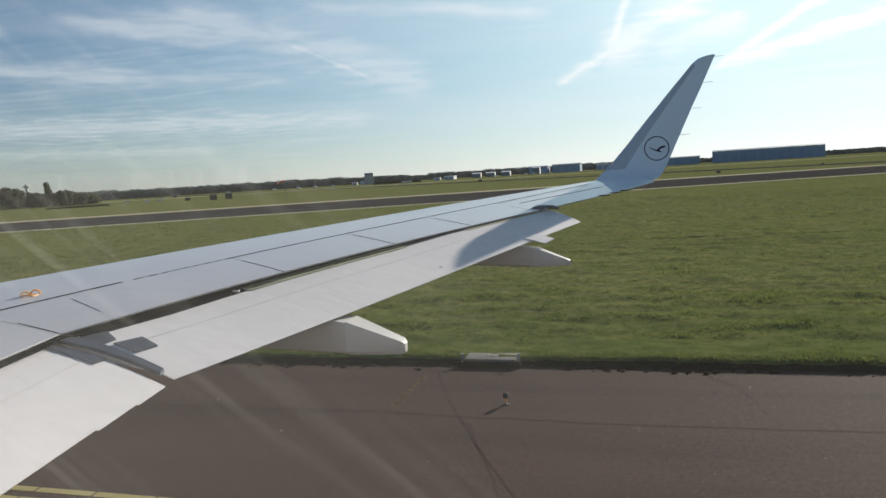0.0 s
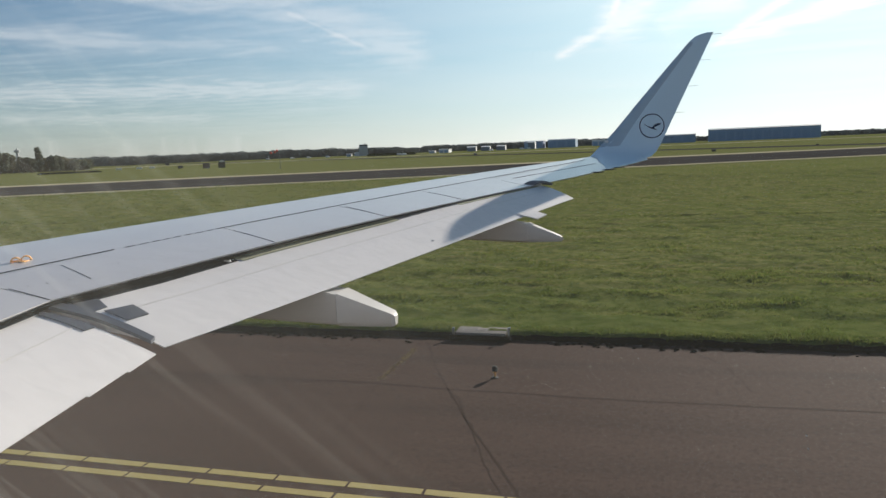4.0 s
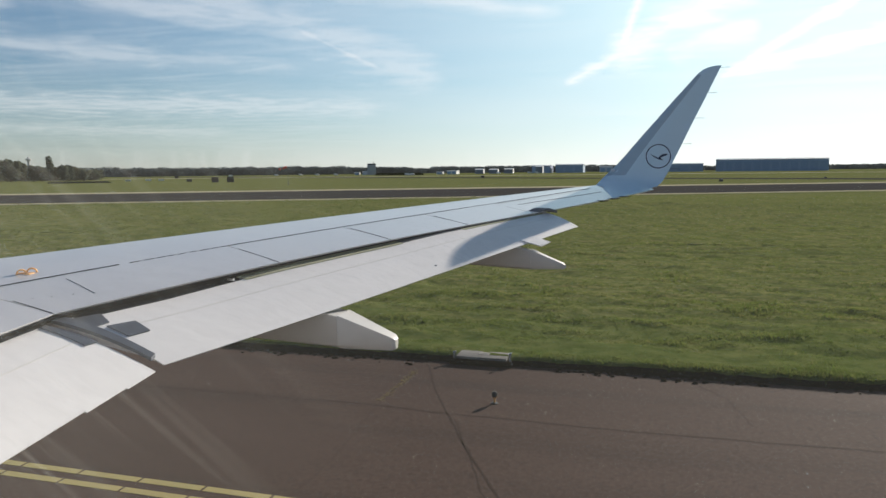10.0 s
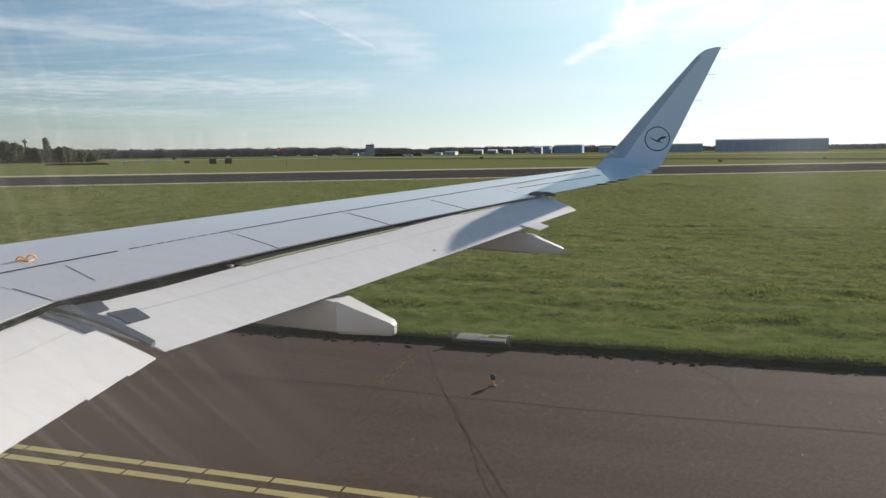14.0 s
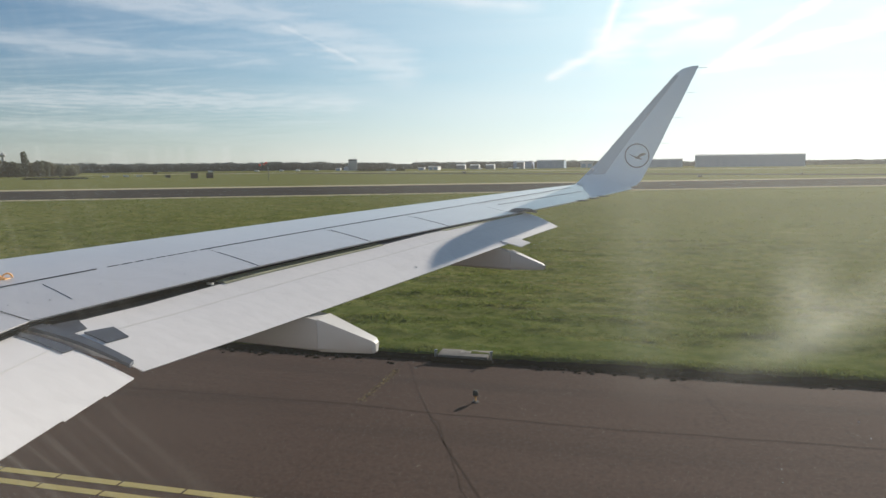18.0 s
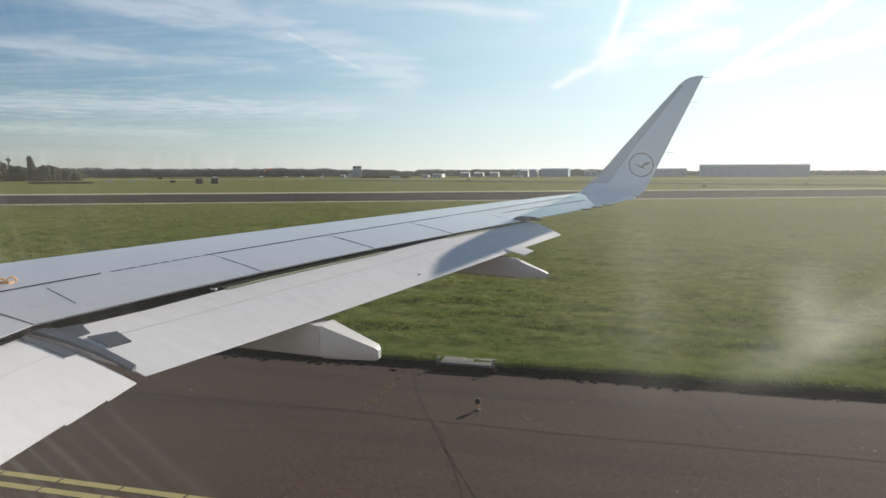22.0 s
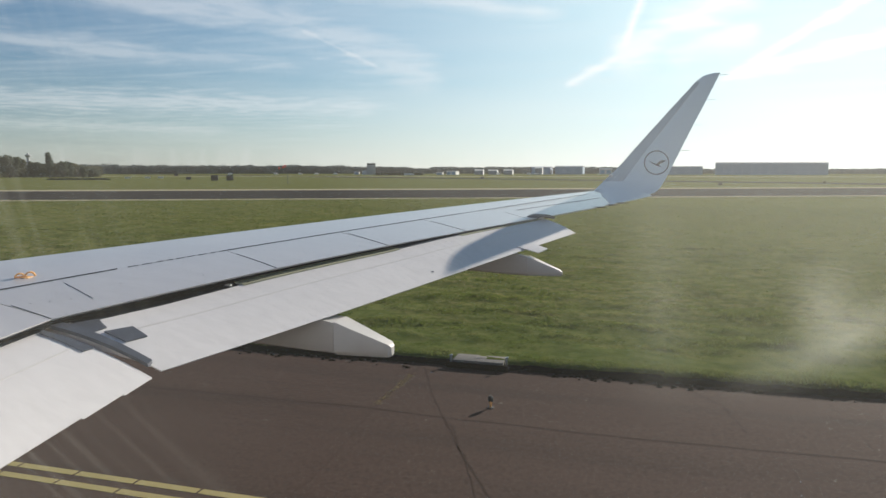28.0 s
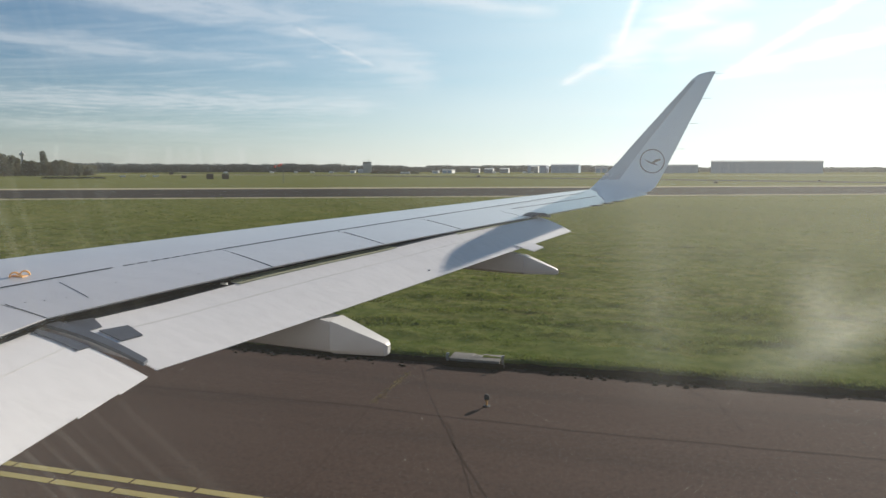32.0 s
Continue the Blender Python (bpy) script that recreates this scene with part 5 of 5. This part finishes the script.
def pitched(b0, b1, dist, high):
    """A low blue-grey hall whose pale roof slopes gently to both sides; its sunlit sides are painted white."""
    ax, ay = bearing(b0, dist)
    bx, by = bearing(b1, dist)
    length, deep, eave = math.hypot(bx - ax, by - ay), 12.0, high - 1.35
    th = tagged(new("hall"), "small blue-grey hall with a pale low-pitched roof", "hall", "halls beyond the field")
    th.matrix_world = Matrix.Translation((ax, ay, 0)) @ Matrix.Rotation(math.atan2(by - ay, bx - ax) - radians(7), 4, "Z")
    part("wall", box("wall", (0, 0, 0), (length, deep, eave), M["slate"]), th)
    # white roof and end wall put the sunlight on them into the colour
    part("roof", loft("roof", [[(x, -0.4, eave), (x, -0.4, eave + 0.25), (x, deep / 2, high), (x, deep + 0.4, eave + 0.25), (x, deep + 0.4, eave)] for x in (-0.3, length + 0.3)], M["white"], False), th)
    part("end_wall", box("end_wall", (length + 0.02, 0.1, 0), (length + 0.25, deep - 0.1, eave - 0.01), M["white"]), th, "end wall painted white for the sun on it")
    part("door", box("door", (length * 0.15, -0.2, 0), (length * 0.8, -0.02, eave * 0.85), M["slate"]), th)
    return th


shed(-5.3, -12.9, 880, 15.0, "cladding", "very long blue-grey hangar with a pale roof", doors=12, deep=70)
shed(0.6, -4.4, 900, 10.5, "cladding", "low blue-grey hangar beyond the grass field", doors=5)
shed(6.9, 4.7, 900, 11.0, "cladding", "blue-grey hangar with tall doors", doors=3, turn=-5)
shed(8.8, 7.3, 900, 10.0, "blue", "blue hangar with a white front strip", doors=2, turn=-6)
for b0, b1, h in ((13.45, 12.75, 6.2), (12.3, 11.6, 6.0), (11.05, 10.35, 6.2), (8.5, 7.95, 9.0)):
    pitched(b0, b1, 850, h)
shed(15.75, 14.95, 800, 4.4, "white", "low white building with a lit end wall beyond the field", "building", doors=2, deep=16, turn=-14)
shed(16.6, 16.1, 800, 3.2, "roof", "low grey building beside a white one", "building", doors=1, deep=10, turn=-10)
shed(23.3, 22.9, 860, 3.6, "white", "small white building beside the control building", "building", doors=1, deep=6, turn=-12)
shed(22.65, 22.4, 860, 4.4, "white", "small white building beside the control building", "building", doors=1, deep=5, turn=-12)
shed(3.4, 2.4, 980, 8.0, "roof", "grey flat-roofed building beyond the field", "building", doors=2, deep=14)
tower = tagged(new("control_building"), "grey control building with a glazed upper storey", "building")
tower.matrix_world = pose(*bearing(21.9, 850), 0, 0, 0, 22)
part("wall", box("wall", (-5.2, -5.2, 0), (5.2, 5.2, 12.0), M["signback"], 0.2), tower)
part("glazing", box("glazing", (-5.1, -5.1, 12.0), (5.1, 5.1, 13.0), M["darkglass"], 0.1), tower)
part("roof", box("roof", (-5.4, -5.4, 13.0), (5.4, 5.4, 13.7), M["signback"], 0.1), tower)
part("annex", box("annex", (-9.5, -4, 0), (-5.22, 4, 5.0), M["roof"], 0.1), tower)
part("aerial", tube("aerial", [(0, 13.7), (0.3, 13.7), (0.2, 16), (0, 16)], M["metal"], 6, (2, 0, 0)), tower)


# further ahead along the field's edge: low white halls, a long glazed terminal, city blocks, a mast, parked vans
shed(80.8, 78.6, 470, 5.5, "white", "low white hall with a pale roof beside trees", "building", doors=3, deep=18)
shed(74.4, 73.0, 500, 6.0, "white", "low white house between trees", "building", doors=2, deep=14)
shed(66.9, 65.6, 480, 8.0, "signback", "dark grey flat-roofed office beside trees", "building", doors=3, deep=16)
shed(65.5, 63.9, 470, 5.0, "white", "low white office with wide windows", "building", doors=4, deep=14)
shed(57.6, 52.2, 900, 9.0, "white", "long low white terminal hall with a pale roof", "building", doors=10, deep=50)
for b0, b1, h in ((55.6, 55.2, 17), (54.3, 53.4, 16), (53.1, 52.6, 18)):
    shed(b0, b1, 1150, h, "roof", "grey town block on the horizon", "building", doors=2, deep=16)
water = tagged(new("water_tower"), "thin grey tower with a round head above the trees", "tower")
water.matrix_world = pose(*bearing(46.75, 900), 0)
part("shaft", tube("shaft", [(0, 0), (1.9, 0), (1.4, 19.6), (0, 19.6)], M["signback"], 12), water)
part("head", tube("head", [(0, 19), (1.9, 19.3), (3.0, 20.6), (3.0, 22.0), (1.0, 22.6), (0.5, 24.5), (0, 24.6)], M["signback"], 16), water)
for k in range(14):
    copy_thing(c0, pose(*bearing(76.5 - 1.55 * k + 0.5 * math.sin(k * 2.7), 440 + 8 * math.sin(k * 1.9)), 0.05, 0, 0, 70 - k * 3))


# ---- trees ----
def clump(bm_v, bm_f, cx, cy, cz, rx, rz, count, leaf, rnd):
    for _ in range(count):
        u = Vector((rnd.gauss(0, 1), rnd.gauss(0, 1), rnd.gauss(0, 1))).normalized()
        k = rnd.uniform(0.55, 1.0)
        wob = 1 + 0.35 * noise.noise((cx * 0.1 + u.x * 1.6, cy * 0.1 + u.y * 1.6, u.z * 1.6))
        p = Vector((cx + u.x * rx * k * wob, cy + u.y * rx * k * wob, cz + u.z * rz * k * wob))
        a = Vector((rnd.gauss(0, 1), rnd.gauss(0, 1), rnd.gauss(0, 1))).normalized() * leaf * rnd.uniform(0.5, 1.2)
        b = Vector((rnd.gauss(0, 1), rnd.gauss(0, 1), rnd.gauss(0, 1))).normalized() * leaf * rnd.uniform(0.5, 1.2)
        i = len(bm_v)
        bm_v += [p - a, p + b, p + a, p - b]
        bm_f.append((i, i + 1, i + 2, i + 3))


def tree(bear, dist, high, wide, mat, label, seed, tall=False):
    rnd = random.Random(seed)
    th = tagged(new("tree"), label, "tree", "trees at the field's edge")
    th.matrix_world = pose(*bearing(bear, dist), 0)
    rings = [[(r * math.cos(a) + 0.02 * z * math.sin(seed), r * math.sin(a), z) for a in (2 * math.pi * k / 7 for k in range(7))] for r, z in ((0.45, 0), (0.32, high * 0.15), (0.22, high * 0.5), (0.06, high * 0.85))]
    trunk = part("trunk", loft("trunk", rings, M["bark"]), th)
    for k in range(4):
        a = rnd.uniform(0, 6.28)
        z0 = high * rnd.uniform(0.25, 0.5)
        e = Vector((math.cos(a) * wide * 0.35, math.sin(a) * wide * 0.35, z0 + high * 0.22))
        part("limb", loft("limb", [[Vector((0, 0, z0)).lerp(e, u) + Vector((r * math.cos(q), r * math.sin(q), 0)) for q in (0, 2.1, 4.2)] for u, r in ((0, 0.14), (1, 0.04))], M["bark"]), trunk)
    v, f = [], []
    for k in range(6 if tall else 22):
        if tall:
            clump(v, f, rnd.gauss(0, 0.3), rnd.gauss(0, 0.3), high * (0.2 + 0.17 * k), wide * 0.5 * (1 - 0.05 * k), high * 0.13, 170, 0.6, rnd)
        else:
            a, q = rnd.uniform(0, 6.28), rnd.uniform(0, 0.42) * wide
            clump(v, f, q * math.cos(a), q * math.sin(a), high * rnd.uniform(0.25, 0.78), wide * rnd.uniform(0.17, 0.28), high * rnd.uniform(0.13, 0.22), 150, 0.85, rnd)
    part("crown", mesh("crown", v, f, M[mat]), th)
    return th


TREES = [(55.0, 16, 14), (53.2, 17, 15), (51.4, 16, 14), (49.9, 15, 13), (48.6, 14.6, 11), (47.9, 14.4, 10), (47.25, 13.9, 8), (46.5, 10.6, 7), (46.0, 10, 6), (45.15, 9.6, 5), (44.65, 10.4, 6), (44.25, 11, 6), (43.85, 10, 5), (43.3, 8.0, 7), (42.7, 6.8, 7)]
for k, (b, h, wd) in enumerate(TREES):
    tree(b, 520 + 25 * math.sin(k * 2.3), h, wd, "leaf" if k % 3 else "leaf_autumn", "broad-crowned tree in early autumn leaf at the field's edge", 40 + k)
tree(45.48, 500, 13.4, 4.8, "leaf", "slim blunt poplar among broader trees", 61, True)

AHEAD = [(78.0, 9, 9), (77.0, 9, 8), (74.9, 14.5, 14), (74.0, 16, 15), (72.9, 16.5, 15), (71.8, 15.5, 14), (70.6, 13, 9), (69.3, 10, 9), (68.3, 10.5, 10), (67.6, 9, 9), (62.6, 10, 9), (61.6, 11, 9), (60.7, 10, 8), (63.6, 7, 7)]
for k, (b, h, wd) in enumerate(AHEAD):
    tree(b, 455 + 12 * math.sin(k * 1.7), h, wd, "leaf_autumn" if k % 3 else "leaf", "rounded broad tree with autumn leaves before low buildings", 80 + k)


def woods(name, b0, b1, dist, high, count, mat, seed, label, leaf=1.0, deep=70):
    rnd = random.Random(seed)
    v, f = [], []
    for k in range(count):
        b = b0 + (b1 - b0) * (k + rnd.random()) / count
        d = dist + rnd.uniform(0, deep)
        x, y = bearing(b, d)
        h = high * rnd.uniform(0.82, 1.02) * (1 + 0.16 * noise.noise((b * 0.8, seed, 0)))
        wd = min(rnd.uniform(0.32, 0.62) * high, 8.5)
        clump(v, f, x, y, h * 0.74, wd, h * 0.24, 110, leaf * 0.8, rnd)
        clump(v, f, x + rnd.gauss(0, 2), y, h * 0.34, wd * 1.2, h * 0.36, 60, leaf * 1.2, rnd)
    # the dense inside of the wood, as one bumpy mass
    steps, i0 = count * 3, len(v)
    for k in range(steps + 1):
        b = b0 + (b1 - b0) * k / steps
        top = high * (0.84 + 0.13 * noise.noise((b * 5, seed, 1)) + 0.10 * noise.noise((b * 19, seed, 2)))
        for d, z in ((dist + deep * 0.4, 0), (dist + deep * 0.45, top * 0.6), (dist + deep * 0.6, top * 0.9), (dist + deep, top * 0.9)):
            v.append(Vector((*bearing(b, d), z)))
        if k:
            for j in range(3):
                q = i0 + (k - 1) * 4 + j
                f.append((q, q + 1, q + 5, q + 4))
    return tagged(new(name, mesh(name, v, f, M[mat])), label, "woods", kind="stuff")


woods("far_woods", 84, 41, 1080, 15.5, 360, "leaf_far_haze", 1, "dense dark line of woods at the horizon")
woods("far_woods", 41, 24, 1100, 14.0, 190, "leaf_far_haze", 2, "dense dark line of woods at the horizon, haze painted in")
woods("far_woods", 24, 18.8, 1120, 12.5, 70, "leaf_far_haze", 9, "dense dark line of woods at the horizon")
woods("far_woods", 18.8, 17.0, 1140, 9.0, 30, "leaf_far_haze", 8, "low gap in the line of woods at the horizon")
woods("far_woods", 17.0, 2, 1150, 12.0, 170, "leaf_far_haze", 3, "dense dark line of woods at the horizon")
woods("far_woods", 2, -32, 1250, 8.8, 300, "leaf_far_haze", 4, "low far line of woods at the horizon")
woods("copse", 56, 42.3, 535, 8.6, 80, "leaf_autumn", 7, "dense undergrowth between the trees of a copse", 0.7)
woods("hedge", 21.4, 17.8, 700, 2.6, 60, "leaf_dark", 6, "low dark hedge before far buildings", 0.5, 20)
# leafy band added in place of a dark shadow line below the copse
woods("hedge", 45.4, 41.8, 372, 0.9, 170, "leaf_dark", 5, "low dark leafy band in place of the shadow below the trees", 0.28, 10)
